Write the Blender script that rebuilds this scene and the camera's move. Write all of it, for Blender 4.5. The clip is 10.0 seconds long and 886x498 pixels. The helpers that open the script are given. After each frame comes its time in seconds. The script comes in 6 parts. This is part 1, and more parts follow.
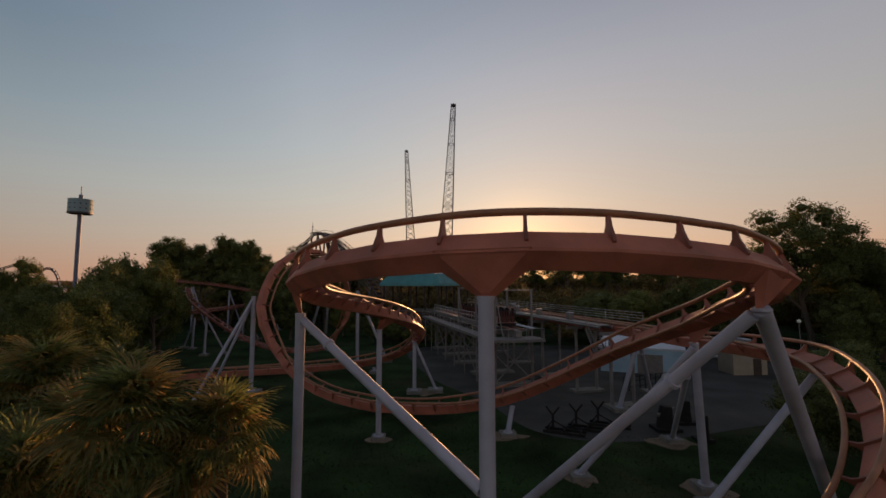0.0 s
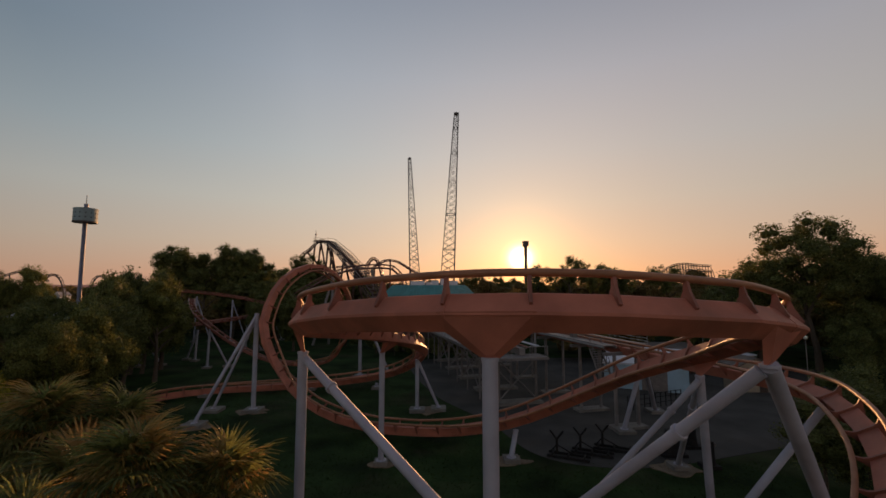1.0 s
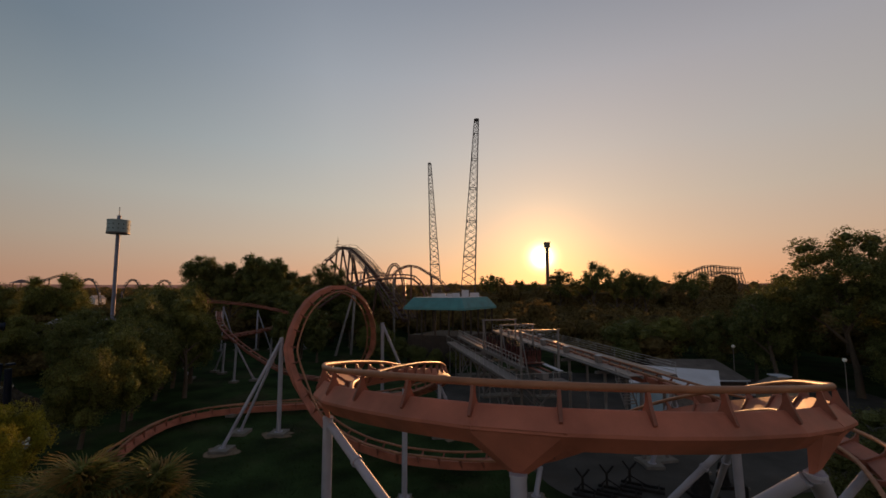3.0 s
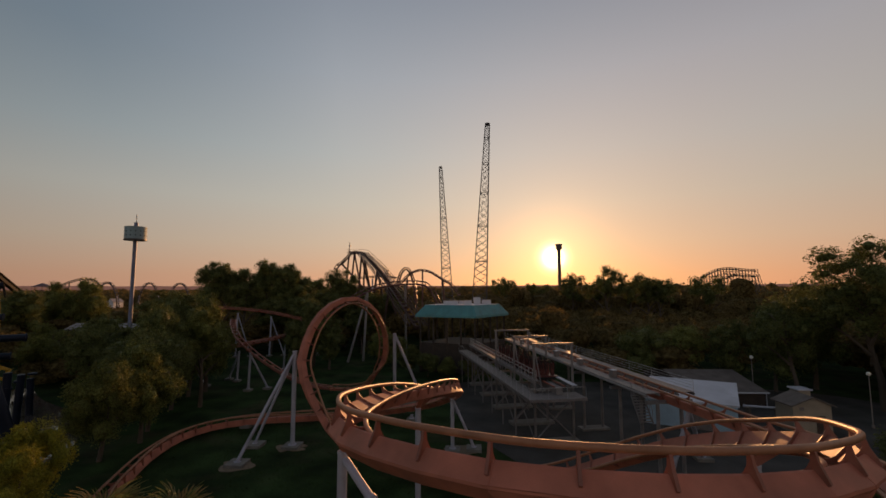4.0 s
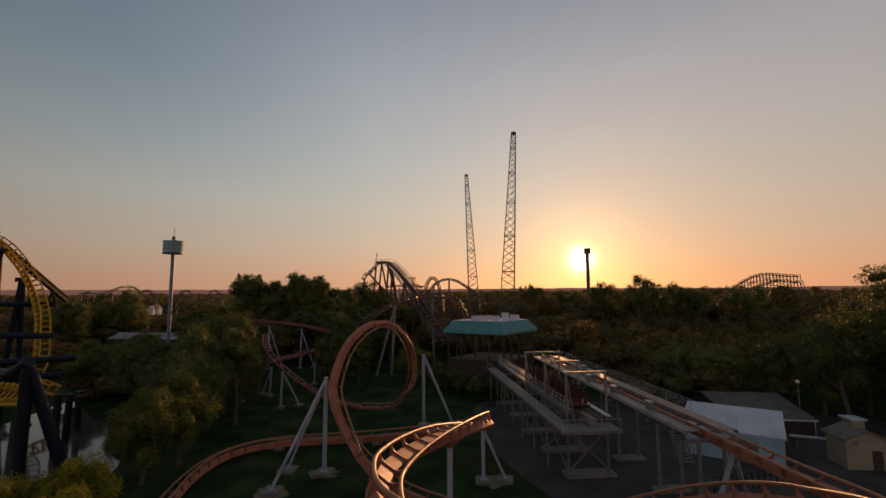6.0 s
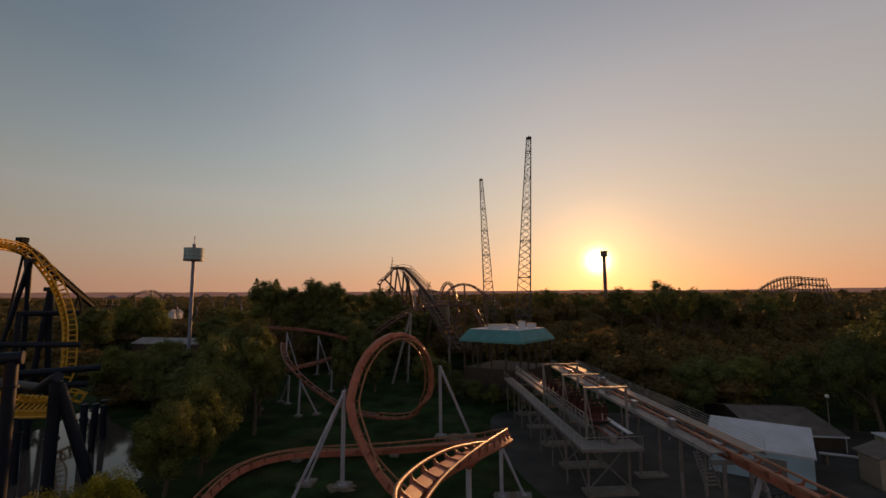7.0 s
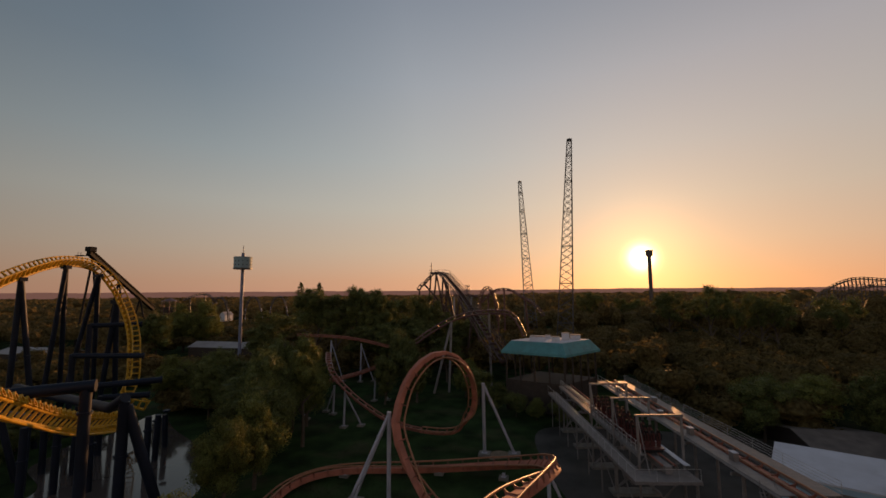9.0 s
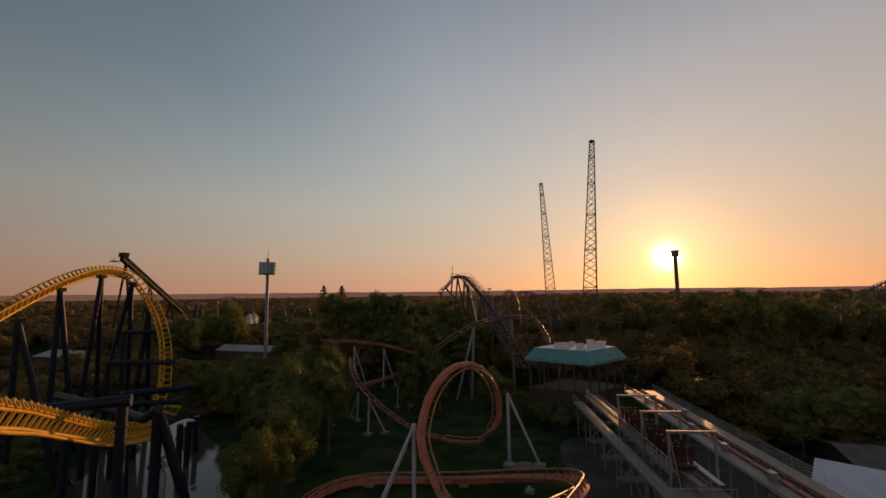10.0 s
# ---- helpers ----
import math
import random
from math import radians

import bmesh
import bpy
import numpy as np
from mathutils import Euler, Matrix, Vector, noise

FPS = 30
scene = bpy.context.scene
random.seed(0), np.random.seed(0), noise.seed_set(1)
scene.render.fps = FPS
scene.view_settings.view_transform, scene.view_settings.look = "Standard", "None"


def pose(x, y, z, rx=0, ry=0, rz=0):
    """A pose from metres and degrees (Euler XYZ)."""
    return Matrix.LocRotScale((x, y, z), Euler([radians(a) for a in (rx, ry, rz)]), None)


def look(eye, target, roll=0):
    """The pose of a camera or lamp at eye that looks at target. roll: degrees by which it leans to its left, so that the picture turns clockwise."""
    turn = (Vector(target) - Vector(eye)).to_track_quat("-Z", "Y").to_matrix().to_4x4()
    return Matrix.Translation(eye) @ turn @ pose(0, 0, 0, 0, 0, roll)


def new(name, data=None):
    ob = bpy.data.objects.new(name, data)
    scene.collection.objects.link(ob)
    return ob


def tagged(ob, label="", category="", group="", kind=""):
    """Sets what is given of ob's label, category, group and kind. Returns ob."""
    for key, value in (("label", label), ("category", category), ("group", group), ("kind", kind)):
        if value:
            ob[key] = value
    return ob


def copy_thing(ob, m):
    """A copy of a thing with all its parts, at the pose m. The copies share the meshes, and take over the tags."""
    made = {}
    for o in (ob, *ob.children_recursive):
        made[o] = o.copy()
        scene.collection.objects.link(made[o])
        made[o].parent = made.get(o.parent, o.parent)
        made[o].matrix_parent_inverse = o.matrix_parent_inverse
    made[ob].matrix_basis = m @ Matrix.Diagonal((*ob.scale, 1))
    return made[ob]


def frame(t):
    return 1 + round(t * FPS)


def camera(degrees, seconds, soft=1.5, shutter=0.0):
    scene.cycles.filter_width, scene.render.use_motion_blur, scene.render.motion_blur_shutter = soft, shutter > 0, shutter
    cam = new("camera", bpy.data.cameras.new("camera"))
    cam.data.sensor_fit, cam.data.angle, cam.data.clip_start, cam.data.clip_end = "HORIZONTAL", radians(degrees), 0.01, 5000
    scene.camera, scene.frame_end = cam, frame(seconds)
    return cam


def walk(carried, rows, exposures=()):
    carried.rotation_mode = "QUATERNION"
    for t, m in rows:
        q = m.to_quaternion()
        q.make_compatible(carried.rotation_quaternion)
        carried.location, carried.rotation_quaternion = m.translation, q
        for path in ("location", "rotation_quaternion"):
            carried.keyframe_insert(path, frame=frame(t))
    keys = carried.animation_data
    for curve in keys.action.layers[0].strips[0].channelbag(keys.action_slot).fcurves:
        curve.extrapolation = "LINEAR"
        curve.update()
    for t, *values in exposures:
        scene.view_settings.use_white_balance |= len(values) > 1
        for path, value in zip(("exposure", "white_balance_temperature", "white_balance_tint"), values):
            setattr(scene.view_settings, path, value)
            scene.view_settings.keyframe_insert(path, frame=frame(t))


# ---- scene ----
cam = camera(92.3, 10.0, soft=1.6)
PATH = [
    (0, (-1.105, -0.362, 11.710), (-0.887, 9.601, 12.537), -0.13),
    (0.5, (-1.111, -0.381, 12.432), (-0.851, 9.577, 13.307), -0.07),
    (1, (-1.125, -0.399, 13.150), (-0.974, 9.557, 14.079), -0.04),
    (1.5, (-1.147, -0.415, 13.863), (-1.161, 9.540, 14.814), -0.03),
    (2, (-1.178, -0.430, 14.572), (-1.310, 9.526, 15.495), -0.04),
    (2.5, (-1.217, -0.445, 15.277), (-1.432, 9.512, 16.182), -0.07),
    (4, (-1.389, -0.480, 17.368), (-1.972, 9.460, 18.295), -0.17),
    (4.5, (-1.464, -0.490, 18.056), (-2.163, 9.439, 19.017), -0.20),
    (5, (-1.548, -0.498, 18.740), (-2.409, 9.417, 19.713), -0.23),
    (5.5, (-1.642, -0.505, 19.421), (-2.670, 9.394, 20.392), -0.26),
    (7, (-1.983, -0.521, 21.437), (-3.500, 9.309, 22.478), -0.32),
    (7.5, (-2.117, -0.523, 22.101), (-3.855, 9.271, 23.124), -0.35),
    (8, (-2.261, -0.525, 22.760), (-4.212, 9.229, 23.789), -0.38),
    (8.5, (-2.415, -0.525, 23.416), (-4.579, 9.182, 24.454), -0.42),
    (9, (-2.580, -0.525, 24.068), (-4.958, 9.135, 25.084), -0.49),
    (9.5, (-2.756, -0.523, 24.716), (-5.363, 9.079, 25.719), -0.57),
    (10, (-2.942, -0.520, 25.360), (-5.776, 9.014, 26.394), -0.69),
]
walk(cam, [(t, look(eye, target, roll)) for t, eye, target, roll in PATH],
     exposures=[(0, 0.12, 6200, 10), (0.6, 0.12, 6300, 10), (1.0, 0.12, 6450, 11), (1.6, 0.08, 6430, 11), (2.7, 0.06, 6480, 11), (4.0, 0.06, 6640, 11), (10.0, 0.06, 6680, 11)])

# ---- light ----
SUN = Vector((0.1943, 0.9785, 0.0696)).normalized()
world = bpy.data.worlds.new("world")
scene.world = world
world.use_nodes = True
wn, wl = world.node_tree.nodes, world.node_tree.links


def world_math(kind, a, b=None, clamp=False):
    m = wn.new("ShaderNodeMath")
    m.operation, m.use_clamp = kind, clamp
    for k, v in enumerate((a, b)):
        if v is None:
            continue
        if isinstance(v, (int, float)):
            m.inputs[k].default_value = v
        else:
            wl.new(v, m.inputs[k])
    return m.outputs["Value"]


def world_scale(colour, by):
    m = wn.new("ShaderNodeVectorMath")
    m.operation = "SCALE"
    if isinstance(colour, tuple):
        m.inputs[0].default_value = colour
    else:
        wl.new(colour, m.inputs[0])
    if isinstance(by, (int, float)):
        m.inputs["Scale"].default_value = by
    else:
        wl.new(by, m.inputs["Scale"])
    return m.outputs["Vector"]


def world_add(a, b):
    m = wn.new("ShaderNodeVectorMath")
    wl.new(a, m.inputs[0])
    wl.new(b, m.inputs[1])
    return m.outputs["Vector"]


# clear evening sky: clean air above, dust and haze low down, a bright ring of scattered light round the sun
sky = wn.new("ShaderNodeTexSky")
sky.sky_type, sky.sun_disc = "NISHITA", False
sky.sun_elevation, sky.sun_rotation = math.asin(SUN.z), math.atan2(SUN.x, SUN.y)
sky.air_density, sky.dust_density, sky.ozone_density = 1.0, 1.0, 1.5
way = wn.new("ShaderNodeTexCoord").outputs["Generated"]
split = wn.new("ShaderNodeSeparateXYZ")
wl.new(way, split.inputs[0])
haze = wn.new("ShaderNodeValToRGB")
HAZE = ((0.0, (0.70, 0.335, 0.215)), (0.03, (0.68, 0.345, 0.225)), (0.10, (0.62, 0.42, 0.31)), (0.19, (0.55, 0.46, 0.39)), (0.30, (0.45, 0.445, 0.44)),
        (0.45, (0.345, 0.385, 0.44)), (0.62, (0.23, 0.275, 0.35)), (1.0, (0.11, 0.145, 0.22)))
for k, (at, colour) in enumerate(HAZE):
    e = haze.color_ramp.elements[k] if k < 2 else haze.color_ramp.elements.new(at)
    e.position, e.color = at, (*colour, 1)
wl.new(split.outputs["Z"], haze.inputs["Fac"])
facing = wn.new("ShaderNodeVectorMath")
facing.operation = "DOT_PRODUCT"
facing.inputs[1].default_value = SUN
wl.new(way, facing.inputs[0])
toward = world_math("MAXIMUM", facing.outputs["Value"], 0.0)
glow = world_scale((0.135, 0.055, 0.014), world_math("POWER", toward, 18.0))
ring = world_scale((0.50, 0.24, 0.075), world_math("POWER", toward, 240.0))
core = world_scale((6.0, 4.4, 2.2), world_math("POWER", toward, 4600.0))
away = world_math("ADD", world_math("MULTIPLY", world_math("POWER", toward, 1.2), 0.57), 0.39)
behind = world_math("MULTIPLY", world_math("MINIMUM", facing.outputs["Value"], 0.0), -0.46)
away = world_math("ADD", away, behind)
# lens tint put into the sky: bluer, darker south, pinker north; ramps at half strength
side = wn.new("ShaderNodeMapRange")
side.inputs["From Min"].default_value, side.inputs["From Max"].default_value = -1.0, 1.0
wl.new(split.outputs["X"], side.inputs["Value"])
AIR = (((0.15, (0.44, 0.505, 0.535)), (0.365, (0.485, 0.53, 0.53)), (0.56, (0.48, 0.50, 0.49)), (0.72, (0.465, 0.455, 0.43))),
       ((0.18, (0.33, 0.375, 0.395)), (0.365, (0.53, 0.515, 0.495)), (0.56, (0.55, 0.505, 0.47)), (0.72, (0.56, 0.485, 0.445))))
air = []
for rows in AIR:
    ramp = wn.new("ShaderNodeValToRGB")
    for k, (at, colour) in enumerate(rows):
        e = ramp.color_ramp.elements[k] if k < 2 else ramp.color_ramp.elements.new(at)
        e.position, e.color = at, (*colour, 1)
    wl.new(side.outputs["Result"], ramp.inputs["Fac"])
    air.append(ramp.outputs["Color"])
rise = wn.new("ShaderNodeMapRange")
rise.inputs["From Min"].default_value, rise.inputs["From Max"].default_value = 0.20, 0.44
wl.new(split.outputs["Z"], rise.inputs["Value"])
blend = wn.new("ShaderNodeMix")
blend.data_type = "RGBA"
wl.new(rise.outputs["Result"], blend.inputs[0])
wl.new(air[0], blend.inputs[6])
wl.new(air[1], blend.inputs[7])
tinted = wn.new("ShaderNodeVectorMath")
tinted.operation = "MULTIPLY"
wl.new(haze.outputs["Color"], tinted.inputs[0])
wl.new(blend.outputs[2], tinted.inputs[1])
low = world_scale(tinted.outputs["Vector"], world_math("MULTIPLY", away, 2.0))
total = world_add(world_add(world_add(low, glow), world_add(ring, core)), world_scale(sky.outputs["Color"], 0.012))
wl.new(total, wn["Background"].inputs["Color"])
wn["Background"].inputs["Strength"].default_value = 1.0
sun = new("sun", bpy.data.lights.new("sun", "SUN"))
sun.data.energy, sun.data.angle, sun.data.color = 3.2, radians(0.6), (1.0, 0.47, 0.18)
sun.matrix_world = look((0, 0, 80), Vector((0, 0, 80)) - SUN)


# ---- materials ----
def material(name, colour, rough=0.6, metal=0.0, vary=0.25, scale=3.0, bump=0.1, fine=40.0, dirt=0.0, coat=0.0, per_object=0.0, island=0.0, spec=0.5):
    """A painted, cast or grown surface: colour with broad stains and fine grain, uneven gloss and relief."""
    m = bpy.data.materials.new(name)
    m.use_nodes = True
    n, l = m.node_tree.nodes, m.node_tree.links
    p = n["Principled BSDF"]
    co = n.new("ShaderNodeTexCoord")
    big, small = n.new("ShaderNodeTexNoise"), n.new("ShaderNodeTexNoise")
    big.inputs["Scale"].default_value, big.inputs["Detail"].default_value = scale, 6
    small.inputs["Scale"].default_value, small.inputs["Detail"].default_value = fine, 4
    l.new(co.outputs["Object"], big.inputs["Vector"])
    l.new(co.outputs["Object"], small.inputs["Vector"])
    ramp = n.new("ShaderNodeMapRange")
    ramp.inputs["From Min"].default_value, ramp.inputs["From Max"].default_value = 0.3, 0.7
    ramp.inputs["To Min"].default_value, ramp.inputs["To Max"].default_value = 1 - vary, 1 + vary
    l.new(big.outputs["Fac"], ramp.inputs["Value"])
    grain = n.new("ShaderNodeMapRange")
    grain.inputs["To Min"].default_value, grain.inputs["To Max"].default_value = 1 - vary * 0.6, 1 + vary * 0.6
    l.new(small.outputs["Fac"], grain.inputs["Value"])
    mul = n.new("ShaderNodeMath")
    mul.operation = "MULTIPLY"
    l.new(ramp.outputs["Result"], mul.inputs[0])
    l.new(grain.outputs["Result"], mul.inputs[1])
    last = mul.outputs["Value"]
    if per_object or island:
        info = n.new("ShaderNodeObjectInfo" if per_object else "ShaderNodeNewGeometry")
        each = n.new("ShaderNodeMapRange")
        amount = per_object or island
        each.inputs["To Min"].default_value, each.inputs["To Max"].default_value = 1 - amount, 1 + amount
        l.new(info.outputs["Random" if per_object else "Random Per Island"], each.inputs["Value"])
        again = n.new("ShaderNodeMath")
        again.operation = "MULTIPLY"
        l.new(last, again.inputs[0])
        l.new(each.outputs["Result"], again.inputs[1])
        last = again.outputs["Value"]
    tint = n.new("ShaderNodeVectorMath")
    tint.operation = "SCALE"
    tint.inputs[0].default_value = colour
    l.new(last, tint.inputs["Scale"])
    out = tint.outputs["Vector"]
    if dirt:
        stain = n.new("ShaderNodeTexNoise")
        stain.inputs["Scale"].default_value, stain.inputs["Detail"].default_value = scale * 0.6, 8
        l.new(co.outputs["Object"], stain.inputs["Vector"])
        cut = n.new("ShaderNodeMapRange")
        cut.inputs["From Min"].default_value, cut.inputs["From Max"].default_value = 0.52, 0.75
        cut.inputs["To Max"].default_value = dirt
        l.new(stain.outputs["Fac"], cut.inputs["Value"])
        mix = n.new("ShaderNodeMix")
        mix.data_type = "RGBA"
        mix.inputs["B"].default_value = (0.10, 0.075, 0.05, 1)
        mix.inputs[7].default_value = (0.10, 0.075, 0.05, 1)
        l.new(cut.outputs["Result"], mix.inputs[0])
        l.new(out, mix.inputs[6])
        out = mix.outputs[2]
    l.new(out, p.inputs["Base Color"])
    gloss = n.new("ShaderNodeMapRange")
    gloss.inputs["To Min"].default_value, gloss.inputs["To Max"].default_value = max(rough - 0.12, 0.03), min(rough + 0.12, 1)
    l.new(big.outputs["Fac"], gloss.inputs["Value"])
    l.new(gloss.outputs["Result"], p.inputs["Roughness"])
    p.inputs["Metallic"].default_value = metal
    p.inputs["Specular IOR Level"].default_value = spec
    if coat:
        p.inputs["Coat Weight"].default_value, p.inputs["Coat Roughness"].default_value = coat, 0.25
    if bump:
        b = n.new("ShaderNodeBump")
        b.inputs["Strength"].default_value, b.inputs["Distance"].default_value = bump, 0.02
        l.new(small.outputs["Fac"], b.inputs["Height"])
        l.new(b.outputs["Normal"], p.inputs["Normal"])
    return m


def foliage(name, colour, vary=0.5, clear=0.35, scale=0.5, dry_sunlit=None, shine=0.15, fine=26.0):
    """Leaves: matt, letting some light through, each leaf its own shade."""
    m = bpy.data.materials.new(name)
    m.use_nodes = True
    n, l = m.node_tree.nodes, m.node_tree.links
    n.remove(n["Principled BSDF"])
    geo, info = n.new("ShaderNodeNewGeometry"), n.new("ShaderNodeObjectInfo")
    co, clump = n.new("ShaderNodeTexCoord"), n.new("ShaderNodeTexNoise")
    clump.inputs["Scale"].default_value = scale
    l.new(co.outputs["Object"], clump.inputs["Vector"])
    total = n.new("ShaderNodeMath")
    total.operation = "ADD"
    l.new(geo.outputs["Random Per Island"], total.inputs[0])
    l.new(clump.outputs["Fac"], total.inputs[1])
    third = n.new("ShaderNodeMath")
    third.operation = "MULTIPLY_ADD"
    third.inputs[1].default_value = 0.6
    l.new(info.outputs["Random"], third.inputs[0])
    l.new(total.outputs["Value"], third.inputs[2])
    rng = n.new("ShaderNodeMapRange")
    rng.inputs["From Max"].default_value = 2.4
    rng.inputs["To Min"].default_value, rng.inputs["To Max"].default_value = 1 - vary, 1 + vary
    l.new(third.outputs["Value"], rng.inputs["Value"])
    tint = n.new("ShaderNodeVectorMath")
    tint.operation = "SCALE"
    tint.inputs[0].default_value = colour
    leafy, mottle, both, relief = n.new("ShaderNodeTexNoise"), n.new("ShaderNodeMapRange"), n.new("ShaderNodeMath"), n.new("ShaderNodeBump")
    leafy.inputs["Scale"].default_value, leafy.inputs["Detail"].default_value = fine, 3
    l.new(co.outputs["Object"], leafy.inputs["Vector"])
    mottle.inputs["From Min"].default_value, mottle.inputs["From Max"].default_value = 0.32, 0.68
    mottle.inputs["To Min"].default_value, mottle.inputs["To Max"].default_value = 0.45, 1.45
    l.new(leafy.outputs["Fac"], mottle.inputs["Value"])
    both.operation = "MULTIPLY"
    l.new(rng.outputs["Result"], both.inputs[0])
    l.new(mottle.outputs["Result"], both.inputs[1])
    l.new(both.outputs["Value"], tint.inputs["Scale"])
    relief.inputs["Strength"].default_value, relief.inputs["Distance"].default_value = 0.9, 1.2 / fine
    l.new(leafy.outputs["Fac"], relief.inputs["Height"])
    out = tint.outputs["Vector"]
    if dry_sunlit:
        old = n.new("ShaderNodeMix")
        old.data_type = "RGBA"
        old.inputs[7].default_value = (*dry_sunlit, 1)
        cut = n.new("ShaderNodeMapRange")
        cut.inputs["From Min"].default_value, cut.inputs["From Max"].default_value = 0.4, 1.0
        l.new(info.outputs["Random"], cut.inputs["Value"])
        l.new(cut.outputs["Result"], old.inputs[0])
        l.new(out, old.inputs[6])
        out = old.outputs[2]
    d, t = n.new("ShaderNodeBsdfPrincipled"), n.new("ShaderNodeBsdfTranslucent")
    d.inputs["Roughness"].default_value, d.inputs["Specular IOR Level"].default_value = 0.75 - shine, shine
    mix = n.new("ShaderNodeMixShader")
    mix.inputs["Fac"].default_value = clear
    l.new(out, d.inputs["Base Color"])
    l.new(out, t.inputs["Color"])
    l.new(relief.outputs["Normal"], d.inputs["Normal"])
    l.new(relief.outputs["Normal"], t.inputs["Normal"])
    l.new(d.outputs["BSDF"], mix.inputs[1])
    l.new(t.outputs["BSDF"], mix.inputs[2])
    l.new(mix.outputs["Shader"], n["Material Output"].inputs["Surface"])
    return m


ORANGE = material("orange_track_paint", (0.44, 0.158, 0.105), 0.58, vary=0.22, scale=0.8, bump=0.05, dirt=0.4, spec=0.22)
ORANGE_RAIL = material("orange_rail_paint", (0.34, 0.155, 0.085), 0.46, vary=0.2, scale=1.5, bump=0.05, spec=0.28)
TIE = material("orange_tie_paint", (0.26, 0.088, 0.056), 0.5, vary=0.2, scale=2, dirt=0.3, per_object=0.15)
GREY = material("pale_grey_support_paint", (0.39, 0.39, 0.46), 0.55, vary=0.15, scale=0.7, bump=0.04, dirt=0.35, spec=0.3)
CONCRETE = material("concrete", (0.20, 0.185, 0.165), 0.9, vary=0.25, scale=1.2, bump=0.4, dirt=0.3)
BOLT = material("galvanised_steel", (0.45, 0.45, 0.46), 0.35, metal=0.9, vary=0.15, scale=6)
# shade on the walkways and trestle is put into these two darker greys
GALV = material("galvanised_walkway", (0.20, 0.175, 0.165), 0.6, metal=0.2, vary=0.2, scale=2, bump=0.1, dirt=0.2)
TRESTLE = material("shaded_grey_trestle_paint", (0.20, 0.18, 0.175), 0.6, vary=0.2, scale=1.2, bump=0.08, dirt=0.5)
HALLROOF = material("dull_metal_roofing", (0.31, 0.29, 0.29), 0.6, vary=0.15, scale=0.3, dirt=0.4)
RAILING = material("bright_galvanised_pipe", (0.46, 0.44, 0.43), 0.45, metal=0.2, vary=0.15, scale=3)
BLUEWALL = material("pale_blue_cladding", (0.33, 0.47, 0.58), 0.6, vary=0.12, scale=0.6, dirt=0.2)
NAVY = material("navy_blue_paint", (0.007, 0.012, 0.026), 0.5, vary=0.3, scale=0.6, bump=0.05, spec=0.25)
YELLOW = material("yellow_track_paint", (0.52, 0.285, 0.016), 0.5, vary=0.2, scale=1.0, bump=0.04, dirt=0.25, spec=0.3)
TEAL = material("teal_roof_metal", (0.085, 0.265, 0.285), 0.5, vary=0.15, scale=0.7, dirt=0.3)
ROOFWHITE = material("white_roof_membrane", (0.55, 0.56, 0.62), 0.65, vary=0.1, scale=0.4, dirt=0.25)
WALLDARK = material("dark_brown_boarding", (0.05, 0.035, 0.027), 0.85, vary=0.3, scale=1.5)
TAN = material("tan_painted_boarding", (0.30, 0.25, 0.19), 0.75, vary=0.12, scale=0.8, dirt=0.2)
ROOFGREY = material("grey_brown_roofing", (0.14, 0.115, 0.10), 0.85, vary=0.3, scale=0.6, bump=0.3)
STEEL_DARK = material("dark_steel_lattice", (0.09, 0.08, 0.08), 0.5, metal=0.4, vary=0.2, scale=1)
BROWN = material("maroon_track_paint", (0.13, 0.058, 0.05), 0.45, vary=0.2, scale=0.6)
LIFTGREY = material("dark_brown_lift_paint", (0.090, 0.058, 0.050), 0.6, vary=0.25, scale=0.6, spec=0.25)
BLUEGREY = material("slate_blue_support_paint", (0.16, 0.18, 0.27), 0.5, vary=0.2, scale=0.6)
WOODGREY = material("weathered_timber", (0.12, 0.10, 0.08), 0.85, vary=0.3, scale=1.2)
BLACK = material("black_painted_steel", (0.022, 0.021, 0.021), 0.75, vary=0.3, scale=3, spec=0.12)
SEATRED = material("dark_red_seat_shell", (0.085, 0.016, 0.013), 0.45, vary=0.2, scale=2, coat=0.3)
LAMPGLASS = material("frosted_lamp_glass", (0.8, 0.78, 0.7), 0.3, vary=0.05)
GONDOLA = material("pale_blue_gondola_panels", (0.27, 0.36, 0.39), 0.6, vary=0.12, scale=0.3, spec=0.25)
GLASSDARK = material("dark_window_glass", (0.02, 0.025, 0.03), 0.08, vary=0.1)
BARK = material("tree_bark", (0.10, 0.075, 0.055), 0.9, vary=0.4, scale=2, bump=0.6)
GRASS = material("mown_grass", (0.024, 0.044, 0.014), 0.95, vary=0.6, scale=0.22, bump=0.9, fine=4, dirt=0.45, spec=0.05)
ASPHALT = material("asphalt", (0.070, 0.066, 0.060), 0.9, vary=0.35, scale=0.25, bump=0.4, fine=25, dirt=0.25, spec=0.15)
BARE = material("worn_sandy_soil", (0.19, 0.14, 0.09), 0.95, vary=0.3, scale=0.6, bump=0.5)
LEAF = foliage("green_leaves", (0.18, 0.19, 0.055), clear=0.45)
LEAF_DARK = foliage("dark_leaves", (0.13, 0.145, 0.048), clear=0.35)
LEAF_PALE = foliage("yellow_green_leaves", (0.27, 0.25, 0.03), vary=0.35)
# gold on some fronds: dead ones, plus low sunlight put into the colour
LEAF_PALM = foliage("palm_fronds", (0.195, 0.215, 0.068), clear=0.62, dry_sunlit=(0.50, 0.30, 0.105), shine=0.4, fine=4.0)
LAWN = foliage("grass_blades", (0.034, 0.053, 0.014), clear=0.5, scale=0.15, shine=0.05, fine=0.5)
